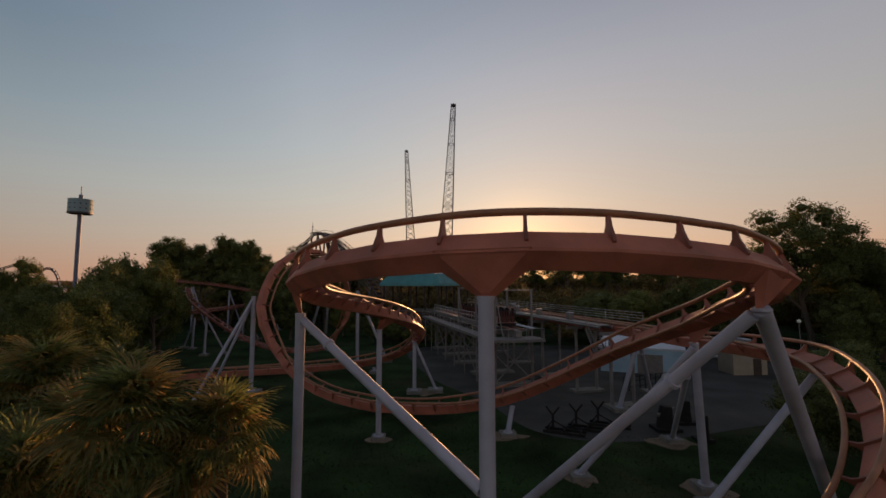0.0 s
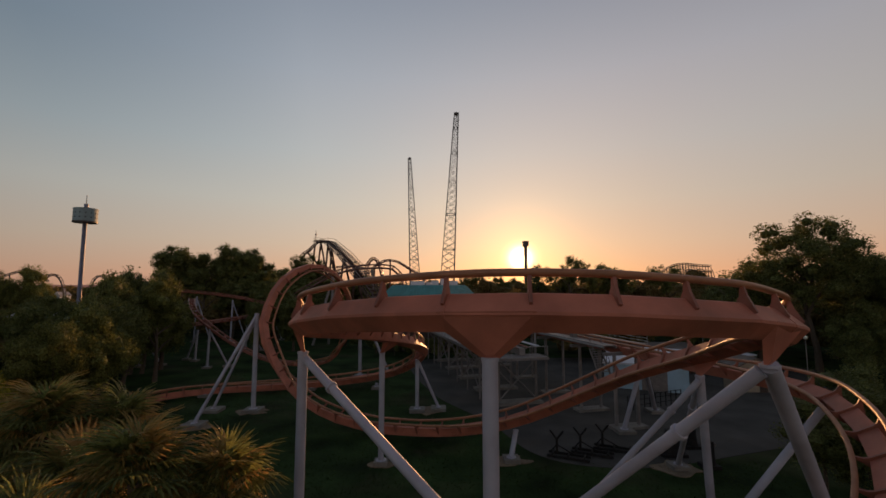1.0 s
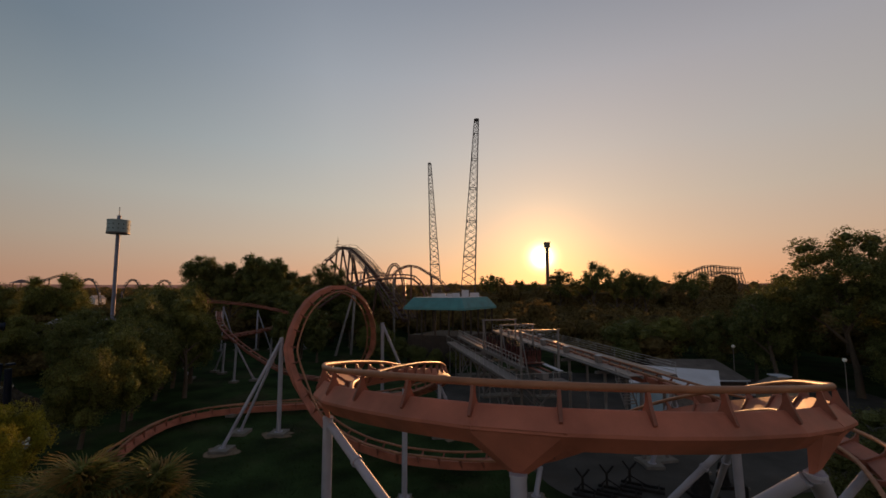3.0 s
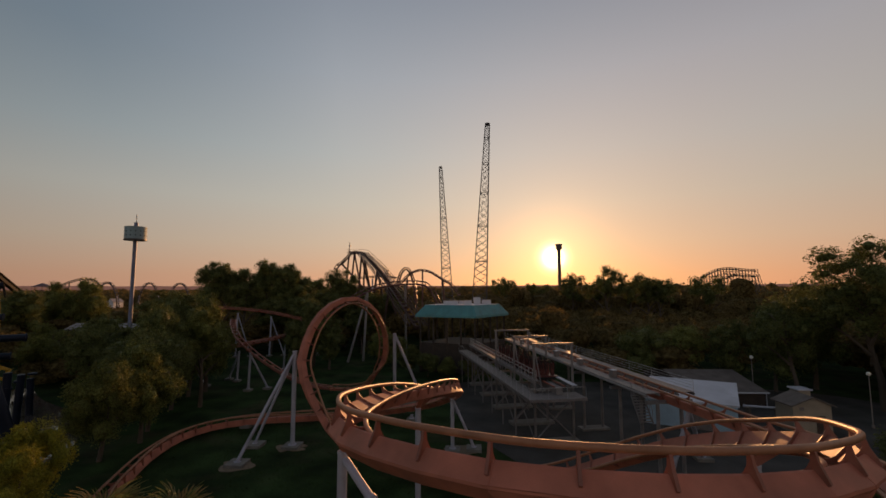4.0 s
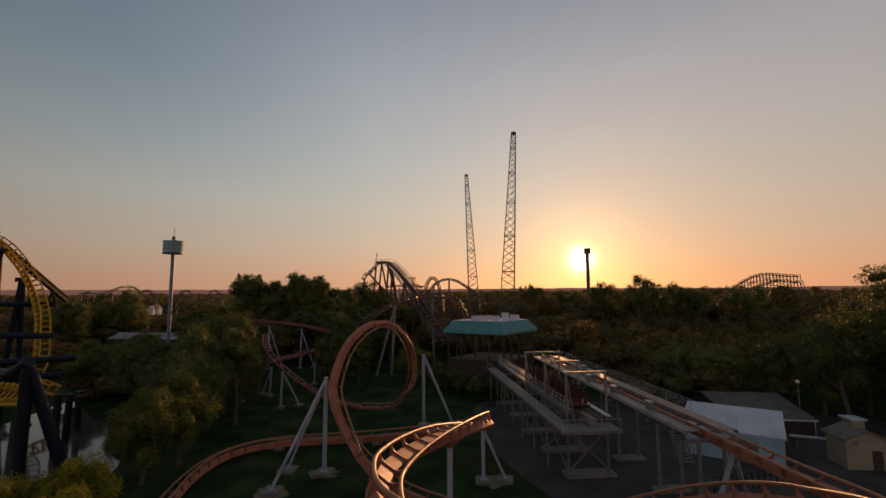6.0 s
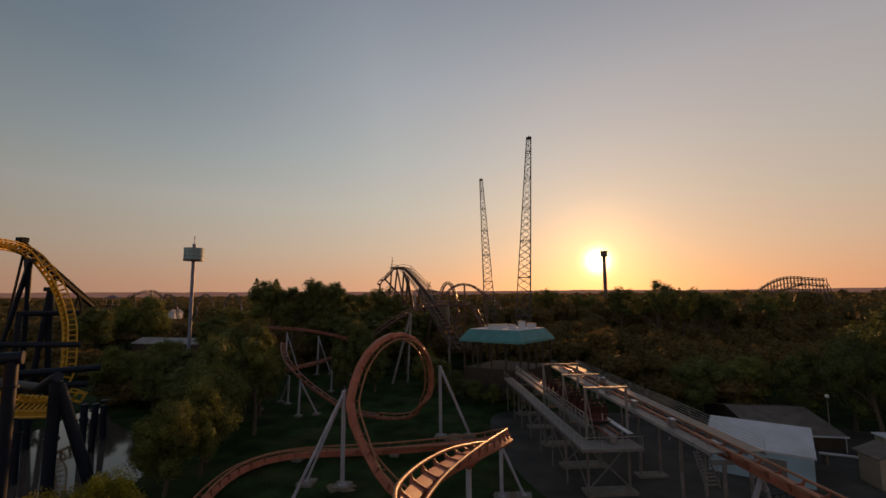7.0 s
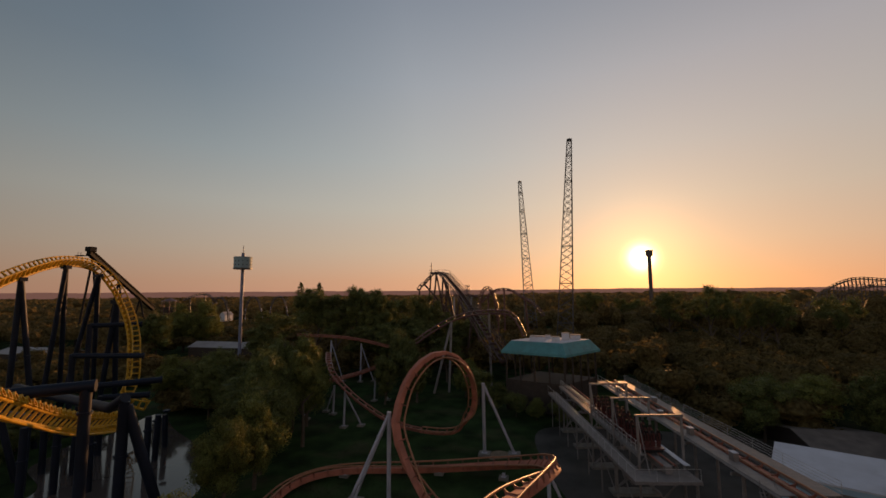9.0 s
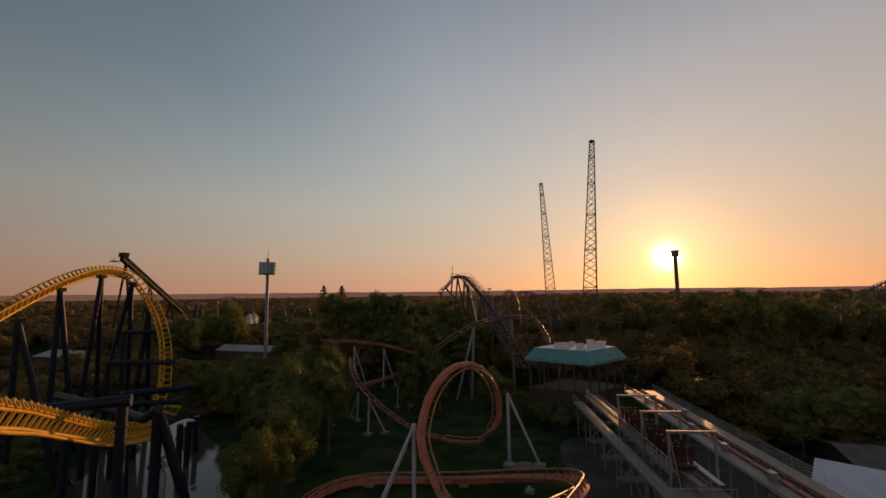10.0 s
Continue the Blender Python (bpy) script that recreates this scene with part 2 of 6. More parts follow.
# warmer and paler than leaf: low sun glare over the wood put into the colour
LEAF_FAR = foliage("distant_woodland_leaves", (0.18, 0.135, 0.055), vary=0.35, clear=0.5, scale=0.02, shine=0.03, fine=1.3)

# evening haze on the far ridge, painted as an even mauve emission
HAZY = bpy.data.materials.new("painted_haze_glow")
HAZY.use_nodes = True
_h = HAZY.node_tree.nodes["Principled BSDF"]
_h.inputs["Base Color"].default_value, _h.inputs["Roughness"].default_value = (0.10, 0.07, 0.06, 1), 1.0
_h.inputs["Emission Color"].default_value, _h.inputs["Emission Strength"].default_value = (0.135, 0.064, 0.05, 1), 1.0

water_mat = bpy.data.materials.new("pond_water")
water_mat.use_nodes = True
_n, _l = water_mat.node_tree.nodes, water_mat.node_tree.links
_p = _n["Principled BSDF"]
# base colour lifted: extra brightness of the reflected sky is put in here
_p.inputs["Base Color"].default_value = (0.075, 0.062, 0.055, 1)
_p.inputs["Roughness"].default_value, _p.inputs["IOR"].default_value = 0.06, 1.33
_w, _b = _n.new("ShaderNodeTexNoise"), _n.new("ShaderNodeBump")
_w.inputs["Scale"].default_value, _b.inputs["Strength"].default_value = 1.5, 0.08
_l.new(_w.outputs["Fac"], _b.inputs["Height"])
_l.new(_b.outputs["Normal"], _p.inputs["Normal"])


# ---- building helpers ----
class Shape:
    """Collects faces for one mesh."""

    def __init__(self):
        self.v, self.f = [], []

    def add(self, verts, faces):
        k = len(self.v)
        self.v += [tuple(p) for p in verts]
        self.f += [tuple(i + k for i in f) for f in faces]
        return self

    def box(self, centre, size, turn=None):
        m = turn or Matrix.Identity(3)
        c, h = Vector(centre), Vector(size) / 2
        q = [c + m @ Vector((a * h.x, b * h.y, d * h.z)) for a in (-1, 1) for b in (-1, 1) for d in (-1, 1)]
        return self.add(q, [(0, 1, 3, 2), (4, 6, 7, 5), (0, 4, 5, 1), (2, 3, 7, 6), (0, 2, 6, 4), (1, 5, 7, 3)])

    def beam(self, a, b, w, h=None):
        """A square bar from a to b."""
        a, b = Vector(a), Vector(b)
        t = (b - a).normalized()
        s = t.cross(Vector((0, 0, 1)))
        s = s.normalized() if s.length > 1e-3 else Vector((1, 0, 0))
        u = s.cross(t)
        return self.box((a + b) / 2, (w, (b - a).length, h or w), Matrix((s, t, u)).transposed())

    def tube(self, path, r, n=10, caps=True, r_end=None):
        path = [Vector(p) for p in path]
        rings, prev = [], None
        for i, p in enumerate(path):
            t = (path[min(i + 1, len(path) - 1)] - path[max(i - 1, 0)]).normalized()
            if prev is None:
                s = t.cross(Vector((0, 0, 1)))
                s = s.normalized() if s.length > 1e-3 else Vector((1, 0, 0))
            else:
                s = (prev - t * prev.dot(t)).normalized()
            prev, u = s, t.cross(s)
            rr = r if r_end is None else r + (r_end - r) * i / (len(path) - 1)
            rings.append([p + (s * math.cos(2 * math.pi * k / n) + u * math.sin(2 * math.pi * k / n)) * rr for k in range(n)])
        faces = [(i * n + k, i * n + (k + 1) % n, (i + 1) * n + (k + 1) % n, (i + 1) * n + k) for i in range(len(path) - 1) for k in range(n)]
        if caps:
            faces += [tuple(range(n - 1, -1, -1)), tuple((len(path) - 1) * n + k for k in range(n))]
        return self.add([q for ring in rings for q in ring], faces)

    def prism(self, outline, z0, z1):
        n = len(outline)
        return self.add([(x, y, z0) for x, y in outline] + [(x, y, z1) for x, y in outline],
                        [tuple(range(n - 1, -1, -1)), tuple(range(n, 2 * n))] + [(i, (i + 1) % n, n + (i + 1) % n, n + i) for i in range(n)])

    def mesh(self, name, mat, smooth=False):
        me = bpy.data.meshes.new(name)
        me.from_pydata(self.v, [], self.f)
        me.materials.append(mat)
        if smooth:
            me.shade_smooth()
            me.set_sharp_from_angle(angle=radians(40))
        me.update()
        return me


def thing(name, label, category, at=(0, 0, 0), group="", kind=""):
    ob = new(name)
    ob.location = at
    ob.empty_display_size = 0.2
    return tagged(ob, label, category, group, kind)


def part(name, shape, mat, parent, label="", smooth=False, kind=""):
    """One mesh under a thing or a part; its shape is given in the world's coordinates."""
    top = parent
    off = Vector()
    while top:
        off += top.location
        top = top.parent
    shape.v = [tuple(Vector(p) - off) for p in shape.v]
    ob = new(name, shape.mesh(name, mat, smooth))
    ob.parent = parent
    return tagged(ob, label, kind=kind)


def solid(name, shape, mat, label, category, group="", kind="", smooth=False):
    """A thing of one mesh."""
    return tagged(new(name, shape.mesh(name, mat, smooth)), label, category, group, kind)


def spline(points, step):
    """Points at even steps along a smooth curve through the given ones (rows of any width; the first three are the place)."""
    p = np.array(points, float)
    p = np.vstack([2 * p[0] - p[1], p, 2 * p[-1] - p[-2]])
    out = []
    for i in range(1, len(p) - 2):
        for k in range(24):
            t = k / 24
            out.append(0.5 * (2 * p[i] + (p[i + 1] - p[i - 1]) * t + (2 * p[i - 1] - 5 * p[i] + 4 * p[i + 1] - p[i + 2]) * t * t
                              + (3 * p[i] - p[i - 1] - 3 * p[i + 1] + p[i + 2]) * t ** 3))
    out = np.array(out + [p[-2]])
    far = np.r_[0, np.cumsum(np.linalg.norm(np.diff(out[:, :3], axis=0), axis=1))]
    at = np.linspace(0, far[-1], max(int(round(far[-1] / step)), 2) + 1)
    return np.stack([np.interp(at, far, out[:, c]) for c in range(out.shape[1])], 1)


def frames_along(rows):
    """Place, way, right and up along a track. Rows: x, y, z, bank (degrees by which the right side is raised) or x, y, z and an up vector."""
    p = np.array([r[:3] for r in rows], float)
    t = np.gradient(p, axis=0)
    t /= np.linalg.norm(t, axis=1)[:, None]
    full = []
    for r, w in zip(rows, t):
        if len(r) == 4:
            s = np.cross(w, (0, 0, 1))
            s /= np.linalg.norm(s)
            u = np.cross(s, w)
            b = radians(r[3])
            up = u * math.cos(b) - s * math.sin(b)
        else:
            up = np.array(r[3:], float)
        full.append((*r[:3], *(up / np.linalg.norm(up))))
    return full


def frame_at(c, i):
    t = Vector(c[min(i + 1, len(c) - 1)][:3]) - Vector(c[max(i - 1, 0)][:3])
    t.normalize()
    s = t.cross(Vector(c[i][3:6])).normalized()
    return Vector(c[i][:3]), t, s, s.cross(t)


GAUGE = 1.5


def place_on(mesh, parent, name, p, s, t, u):
    ob = new(name, mesh)
    ob.parent = parent
    ob.matrix_local = Matrix.Translation(-Vector(parent.location)) @ Matrix(((s.x, t.x, u.x, p.x), (s.y, t.y, u.y, p.y), (s.z, t.z, u.z, p.z), (0, 0, 0, 1)))
    return ob


def plate(outline, thick, mat, name):
    """A flat plate cut to an outline in the cross-section of a track."""
    n, h = len(outline), thick / 2
    sh = Shape()
    sh.add([(x, -h, z) for x, z in outline] + [(x, h, z) for x, z in outline],
           [tuple(range(n)), tuple(range(2 * n - 1, n - 1, -1))] + [(i, n + i, n + (i + 1) % n, (i + 1) % n) for i in range(n)])
    return sh.mesh(name, mat)


TIE_MESH = plate([(-0.76, -0.03), (-0.66, -0.05), (-0.48, -0.20), (-0.30, -0.25), (0.30, -0.25), (0.48, -0.20), (0.66, -0.05), (0.76, -0.03),
                  (0.74, -0.14), (0.62, -0.34), (0.45, -0.80), (-0.45, -0.80), (-0.62, -0.34), (-0.74, -0.14)], 0.09, TIE, "tie")
TIE_SHALLOW = plate([(-0.76, -0.03), (-0.66, -0.05), (-0.48, -0.20), (-0.30, -0.25), (0.30, -0.25), (0.48, -0.20), (0.66, -0.05), (0.76, -0.03),
                     (0.74, -0.14), (0.62, -0.30), (0.42, -0.56), (-0.42, -0.56), (-0.62, -0.30), (-0.74, -0.14)], 0.09, TIE, "tie")
SPLICE_MESH = plate([(-0.392, -0.355), (0.392, -0.355), (0.408, -0.42), (0.368, -1.02), (0.306, -1.086), (-0.306, -1.086), (-0.368, -1.02), (-0.408, -0.42)], 0.03, ORANGE, "splice_plate")


def box_track(label, rows, step=1.0, tie_every=2, splice_every=5, phase=0, taper=None):
    """Coaster track on a box spine: two tubular rails, a spine of welded boxes, cross ties and bolted splices."""
    full = frames_along(rows)
    c = spline(full, step)
    fr = [frame_at(c, i) for i in range(len(c))]
    tr = thing("coaster_track", label, "roller coaster", (c[0][0], c[0][1], 0), "coaster tracks")
    fine = spline(full, 0.5)
    ff = [frame_at(fine, i) for i in range(len(fine))]
    for side in (-1, 1):
        part("rail", Shape().tube([p + s * side * GAUGE / 2 for p, t, s, u in ff], 0.105, 10), ORANGE_RAIL, tr, smooth=True)
    sec = ((-0.38, -0.36), (0.38, -0.36), (0.40, -0.42), (0.36, -1.02), (0.30, -1.08), (-0.30, -1.08), (-0.36, -1.02), (-0.40, -0.42))
    n = len(sec)
    sh = Shape()
    body = fr[:1] * (phase > 0) + fr[phase::tie_every] + ([fr[-1]] if (len(fr) - 1 - phase) % tie_every else [])
    depth = [1.0 if taper is None else float(np.interp(i / (len(body) - 1), *taper)) for i in range(len(body))]
    sh.add([p + s * a + u * (-0.36 + (b + 0.36) * k) for (p, t, s, u), k in zip(body, depth) for a, b in sec],
           [(i * n + k, i * n + (k + 1) % n, (i + 1) * n + (k + 1) % n, (i + 1) * n + k) for i in range(len(body) - 1) for k in range(n)]
           + [tuple(range(n - 1, -1, -1)), tuple((len(body) - 1) * n + k for k in range(n))])
    part("spine", sh, ORANGE, tr)
    for j, (p, t, s, u) in enumerate(body):
        place_on(TIE_MESH if depth[j] > 0.9 else TIE_SHALLOW, tr, "tie", p, s, t, u)
        if depth[j] > 0.9 and j % splice_every == splice_every // 2:
            place_on(SPLICE_MESH, tr, "splice_plate", p + t * 0.08, s, t, u)
    return c


def support(top, foot, r=0.23, struts=(), label="pale grey tubular steel coaster support on a concrete footing", mat=GREY, pad=0.6, saddle=None, pads=True, grip=1.25):
    """A column with its struts, base plates and pads. struts: (height fraction or point on the column, foot, radius)."""
    top, foot = Vector(top), Vector(foot)
    ob = thing("track_support", label, "coaster support", (foot.x, foot.y, 0), "coaster supports")
    part("column", Shape().tube([foot, top], r, 18), mat, ob, smooth=True)
    part("cap_flange", Shape().tube([top - Vector((0, 0, 0.04)), top + Vector((0, 0, 0.05))], r * 1.1, 18), mat, ob)
    ends = [(foot, r)]
    for at, end, rr in struts:
        a = Vector(at)
        b = Vector(end)
        st = part("strut", Shape().tube([a, b], rr, 16), mat, ob, smooth=True)
        m = a.lerp(b, 0.22)
        w = (b - a).normalized()
        part("bolted_joint", Shape().tube([m - w * 0.07, m + w * 0.07], rr * 1.35, 16), mat, st)
        if b.z < 0.8:
            ends.append((b, rr))
    for e, rr in ends:
        if pads and e.z < 0.8:
            part("base_plate", Shape().tube([(e.x, e.y, 0.30), (e.x, e.y, 0.36)], rr * 1.9, 12), mat, ob)
            part("footing", Shape().box((e.x, e.y, 0.12), (pad * 2, pad * 2, 0.42)), CONCRETE, ob, "pale concrete footing")
            for k in range(6):
                q = Vector((e.x + rr * 1.55 * math.cos(k * 1.047), e.y + rr * 1.55 * math.sin(k * 1.047), 0.36))
                part("bolt", Shape().tube([q, q + Vector((0, 0, 0.07))], 0.03, 6), BOLT, ob)
    if saddle:
        p, t, s, u = saddle
        base = p - u * 1.08
        hw = grip
        low = [top + Vector((0, 0, 0.04)) + t * a * r * 0.62 + s * b * r * 0.62 for a, b in ((-1, -1), (1, -1), (1, 1), (-1, 1))]
        high = [base + t * a * hw + s * b * 0.30 + u * 0.12 for a, b in ((-1, -1), (1, -1), (1, 1), (-1, 1))]
        part("saddle", Shape().add(low + high, [(3, 2, 1, 0), (4, 5, 6, 7), (0, 1, 5, 4), (1, 2, 6, 5), (2, 3, 7, 6), (3, 0, 4, 7)]), ORANGE, ob, "orange welded saddle bracket")
    return ob


def nearest(c, xy, z=None):
    """The frame of the curve c nearest to a place in plan (or in space)."""
    d = [(q[0] - xy[0]) ** 2 + (q[1] - xy[1]) ** 2 + (0 if z is None else (q[2] - z) ** 2) for q in c]
    return frame_at(c, int(np.argmin(d)))

# ---- ground ----
def disc(r0, r1, n=96, rings=40):
    sh = Shape()
    rr = [r0 + (r1 - r0) * (k / rings) ** 3 for k in range(rings + 1)]
    sh.add([(0, 0, 0)] + [(r * math.cos(2 * math.pi * a / n), r * math.sin(2 * math.pi * a / n), 0) for r in rr[1:] for a in range(n)],
           [(0, 1 + a, 1 + (a + 1) % n) for a in range(n)]
           + [(1 + i * n + a, 1 + (i + 1) * n + a, 1 + (i + 1) * n + (a + 1) % n, 1 + i * n + (a + 1) % n) for i in range(rings - 1) for a in range(n)])
    return sh


solid("ground", disc(0, 4600), GRASS, "dark mown grass running out to the horizon", "ground", kind="structure")


def ridge():
    """A low wooded ridge on the horizon, its haze painted on as a pale glow."""
    sh, n = Shape(), 240
    ring = [(radians(-10 + 200 * k / n), 26 + 9 * noise.noise((k * 0.05, 0, 3)) + 5 * noise.noise((k * 0.3, 0, 7))) for k in range(n + 1)]
    sh.add([(4200 * math.cos(a) * s, 4200 * math.sin(a) * s, z) for a, h in ring for s, z in ((1, 0), (1, h + 18), (1.04, h + 18), (1.04, 0))],
           [(i * 4 + k, i * 4 + (k + 1) % 4, i * 4 + 4 + (k + 1) % 4, i * 4 + 4 + k) for i in range(n) for k in range(4)])
    return sh


solid("backdrop", ridge(), HAZY, "low wooded ridge, evening haze painted on as a mauve glow", "backdrop", kind="structure")


def sheet(outline, z, wobble=0.0):
    """A thin slab with the given outline."""
    return Shape().prism(outline, z - 0.05, z)


def smooth_outline(points, n=8):
    p = [Vector((*q, 0)) for q in points]
    out = []
    for i in range(len(p)):
        a, b, c, d = p[i - 1], p[i], p[(i + 1) % len(p)], p[(i + 2) % len(p)]
        for k in range(n):
            t = k / n
            q = 0.5 * (2 * b + (c - a) * t + (2 * a - 5 * b + 4 * c - d) * t * t + (3 * b - a - 3 * c + d) * t ** 3)
            out.append((q.x, q.y))
    return out


solid("pavement", sheet(smooth_outline([(-5, 78), (-2, 56), (4, 43), (7, 34.5), (13, 32), (22, 34), (38, 40), (52, 50), (60, 70), (40, 80), (10, 82)]), 0.03), ASPHALT,
      "worn grey asphalt service yard", "pavement", kind="structure")
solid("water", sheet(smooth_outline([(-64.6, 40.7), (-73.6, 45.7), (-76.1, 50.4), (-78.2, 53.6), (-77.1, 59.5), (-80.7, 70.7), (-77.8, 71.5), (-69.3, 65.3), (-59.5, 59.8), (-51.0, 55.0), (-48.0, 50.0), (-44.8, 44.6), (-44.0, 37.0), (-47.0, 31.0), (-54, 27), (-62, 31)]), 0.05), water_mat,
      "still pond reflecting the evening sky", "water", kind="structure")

for k, (x, y, w) in enumerate(((-24.4, 42.2, 2.6), (-20.9, 47.1, 2.6), (4.6, 33.4, 2.2), (16.6, 31.9, 2.6), (14.4, 24.6, 2.4), (-2.2, 47.2, 3.0), (-5.3, 33.0, 1.5), (-10.5, 65.4, 3.6), (7.7, 26.2, 2.0))):
    rr = random.Random(k)
    ring = [(x + w * rr.uniform(0.4, 0.8) * math.cos(a * 0.5236), y + w * rr.uniform(0.3, 0.65) * math.sin(a * 0.5236)) for a in range(12)]
    solid("ground_patch", sheet(smooth_outline(ring, 3), 0.05), BARE, "worn sandy soil round a support footing", "ground", kind="structure")

# ---- orange coaster: helix, dive, loop ----
HELIX = box_track("orange steel coaster track on a box spine, banked helix", [
    (-18.0, 23.5, 1.3, 20), (-23.0, 26.0, 1.3, 25), (-27.5, 29.3, 1.3, 25), (-30.4, 33.2, 1.3, 25), (-32.2, 37.6, 1.3, 25), (-33.8, 42.6, 1.3, 25), (-34.2, 48.0, 1.3, 20), (-32.3, 52.0, 1.3, 15), (-28.4, 54.3, 1.3, 8),
    (-22.5, 55.8, 1.3, 0), (-17.0, 57.0, 1.4, -8), (-11.0, 58.0, 1.8, -20), (-6.8, 56.0, 3.0, -35), (-4.2, 51.5, 4.9, -48), (-3.0, 45.5, 6.9, -52),
    (-3.4, 40.0, 8.5, -38), (-4.45, 34.6, 9.75, -17), (-5.6, 29.6, 10.7, 5), (-6.5, 25.0, 11.35, 20),
    (-6.85, 20.9, 11.83, 32), (-6.41, 18.1, 12.19, 40), (-5.47, 15.65, 12.45, 46), (-3.77, 13.55, 12.71, 50), (-2.4, 12.43, 12.85, 50),
    (-0.42, 11.31, 12.96, 50), (1.19, 10.88, 12.99, 50), (3.15, 10.81, 12.95, 50), (4.81, 11.08, 12.86, 50), (6.0, 11.44, 12.78, 50), (7.6, 12.07, 12.65, 50),
    (10.0, 13.85, 12.3, 50), (11.32, 15.71, 11.93, 50), (12.24, 18.56, 11.37, 51), (12.49, 22.14, 10.21, 54), (12.19, 24.74, 9.33, 54),
    (11.10, 27.49, 8.12, 50), (9.55, 30.43, 6.45, 42), (7.35, 32.5, 4.8, 33), (4.6, 34.3, 3.25, 24), (1.2, 36.3, 2.1, 12), (-2.5, 38.0, 1.5, 0), (-6.5, 39.4, 1.35, 0)], phase=1)
LOOP_MID = Vector((-17.0, 54.6, 8.6))


def to_mid(x, y, z):
    v = LOOP_MID - Vector((x, y, z))
    return (x, y, z, *v.normalized())


box_track("orange steel coaster track rising through a vertical loop", [
    (-6.5, 39.4, 1.35, 0), (-10.3, 40.9, 1.8, -4), (-13.8, 42.6, 3.0, -0.10, 0.30, 0.93), (-16.8, 44.9, 5.2, 0.25, 0.6, 0.6),
    to_mid(-19.4, 46.8, 8.4), to_mid(-19.7, 48.3, 10.7), to_mid(-19.3, 50.3, 13.1), to_mid(-18.2, 53, 14.9), to_mid(-16.7, 55.5, 15.5), to_mid(-15.1, 57.8, 14.6), to_mid(-14, 59.6, 12.6), to_mid(-13.6, 61.1, 9.9), to_mid(-14.1, 62.6, 7.1), (-15.9, 64.9, 4.9, -0.3, -0.6, 0.75), (-17.6, 67.4, 2.7, -0.25, -0.3, 0.95), (-20.6, 69.6, 1.6, 10), (-24.4, 70.8, 1.35, 4)], taper=((0.0, 0.42, 0.6, 1.0), (1.0, 0.95, 0.45, 0.45)))
box_track("orange steel coaster track leaving the raised brake run", [
    (7.8, 84.0, 7.9, 0), (9.9, 74.0, 7.9, 0), (12.0, 64.0, 7.9, 0), (14.0, 55.0, 7.9, 0), (15.7, 47.0, 7.9, 0), (17.3, 39.5, 7.9, 0), (18.6, 33.0, 7.9, -4), (19.3, 27.6, 8.1, -14),
    (18.9, 22.6, 8.1, -25), (17.7, 19.5, 7.75, -32), (16.1, 16.9, 7.1, -36), (14.05, 14.8, 6.1, -38), (11.7, 13.4, 4.9, -38), (8.6, 12.7, 3.6, -34), (4.5, 12.9, 2.6, -28), (0.0, 14.0, 2.0, -20)])
# supports of the helix
support((0.23, 10.58, 11.36), (0.23, 10.58, 0.3), 0.205, saddle=nearest(HELIX, (0.3, 11.0), 13))
support((8.33, 11.79, 10.95), (17.2, 19.2, 0.3), 0.24, struts=[((8.15, 11.9, 10.8), (1.9, 20.8, 0.3), 0.2)], saddle=nearest(HELIX, (8.6, 12.6), 12.5))
support((-6.79, 18.09, 10.45), (-6.79, 18.09, 0.3), 0.205, struts=[((-6.6, 17.9, 10.2), (0.1, 10.75, 6.55), 0.17)], grip=0.28, saddle=nearest(HELIX, (-6.5, 18.3), 12))
support((-5.3, 33.0, 8.2), (-5.3, 33.0, 0.3), 0.21, pad=0.5, saddle=nearest(HELIX, (-4.8, 33.0), 10))
support((-3.2, 46.5, 5.5), (-3.2, 46.9, 0.3), 0.2, struts=[((-3.1, 46.7, 5.3), (-0.9, 47.4, 0.3), 0.15)], pad=0.8, saddle=nearest(HELIX, (-3.0, 46), 7))
support((12.9, 22.6, 8.5), (14.4, 24.6, 0.3), 0.22, struts=[((12.8, 22.5, 8.3), (7.7, 26.2, 0.3), 0.17), ((12.9, 22.8, 8.0), (16.6, 31.9, 0.3), 0.17)], saddle=nearest(HELIX, (12.4, 22.1), 10))
support((5.2, 34.6, 1.9), (4.6, 33.4, 0.3), 0.2)
support((-20.86, 47.12, 10.4), (-20.86, 47.12, 0.3), 0.24, struts=[((-20.9, 47.1, 10.2), (-24.4, 42.2, 0.3), 0.17), ((-20.9, 47.1, 10.0), (-25.2, 47.3, 0.3), 0.15)], pad=0.9)
support((-12.34, 63.0, 10.75), (-12.6, 65.0, 0.3), 0.24, struts=[((-12.3, 63.2, 10.5), (-8.3, 65.8, 0.3), 0.2)], pad=0.85)
support((17.6, 38.6, 6.8), (16.1, 39.8, 0.3), 0.2, struts=[((17.6, 38.6, 6.6), (22.2, 46.0, 0.3), 0.2)], pad=0.8)
support((19.0, 22.2, 6.85), (13.4, 22.6, 0.3), 0.2)
for x, y, z in ((-29.5, 53.6, 0.6), (-17.5, 57, 0.6), (-9, 57.3, 0.7)):
    support((x, y, z), (x, y, 0.3), 0.2)
for x, y, z, dx in ((-51, 73.7, 4.8, 2.5), (-45.0, 79.5, 5.6, -2.5), (-41, 91, 6.3, 2.5), (-53, 109.5, 10.2, 3.0), (-44, 110, 8.4, 3.0), (-61, 107.5, 11.2, 3.0), (-39, 72.3, 6.4, 2.5)):
    support((x, y, z), (x - 0.2, y, 0.3), 0.2, struts=[((x, y, z - 0.3), (x + dx, y + 1.5, 0.3), 0.15)])

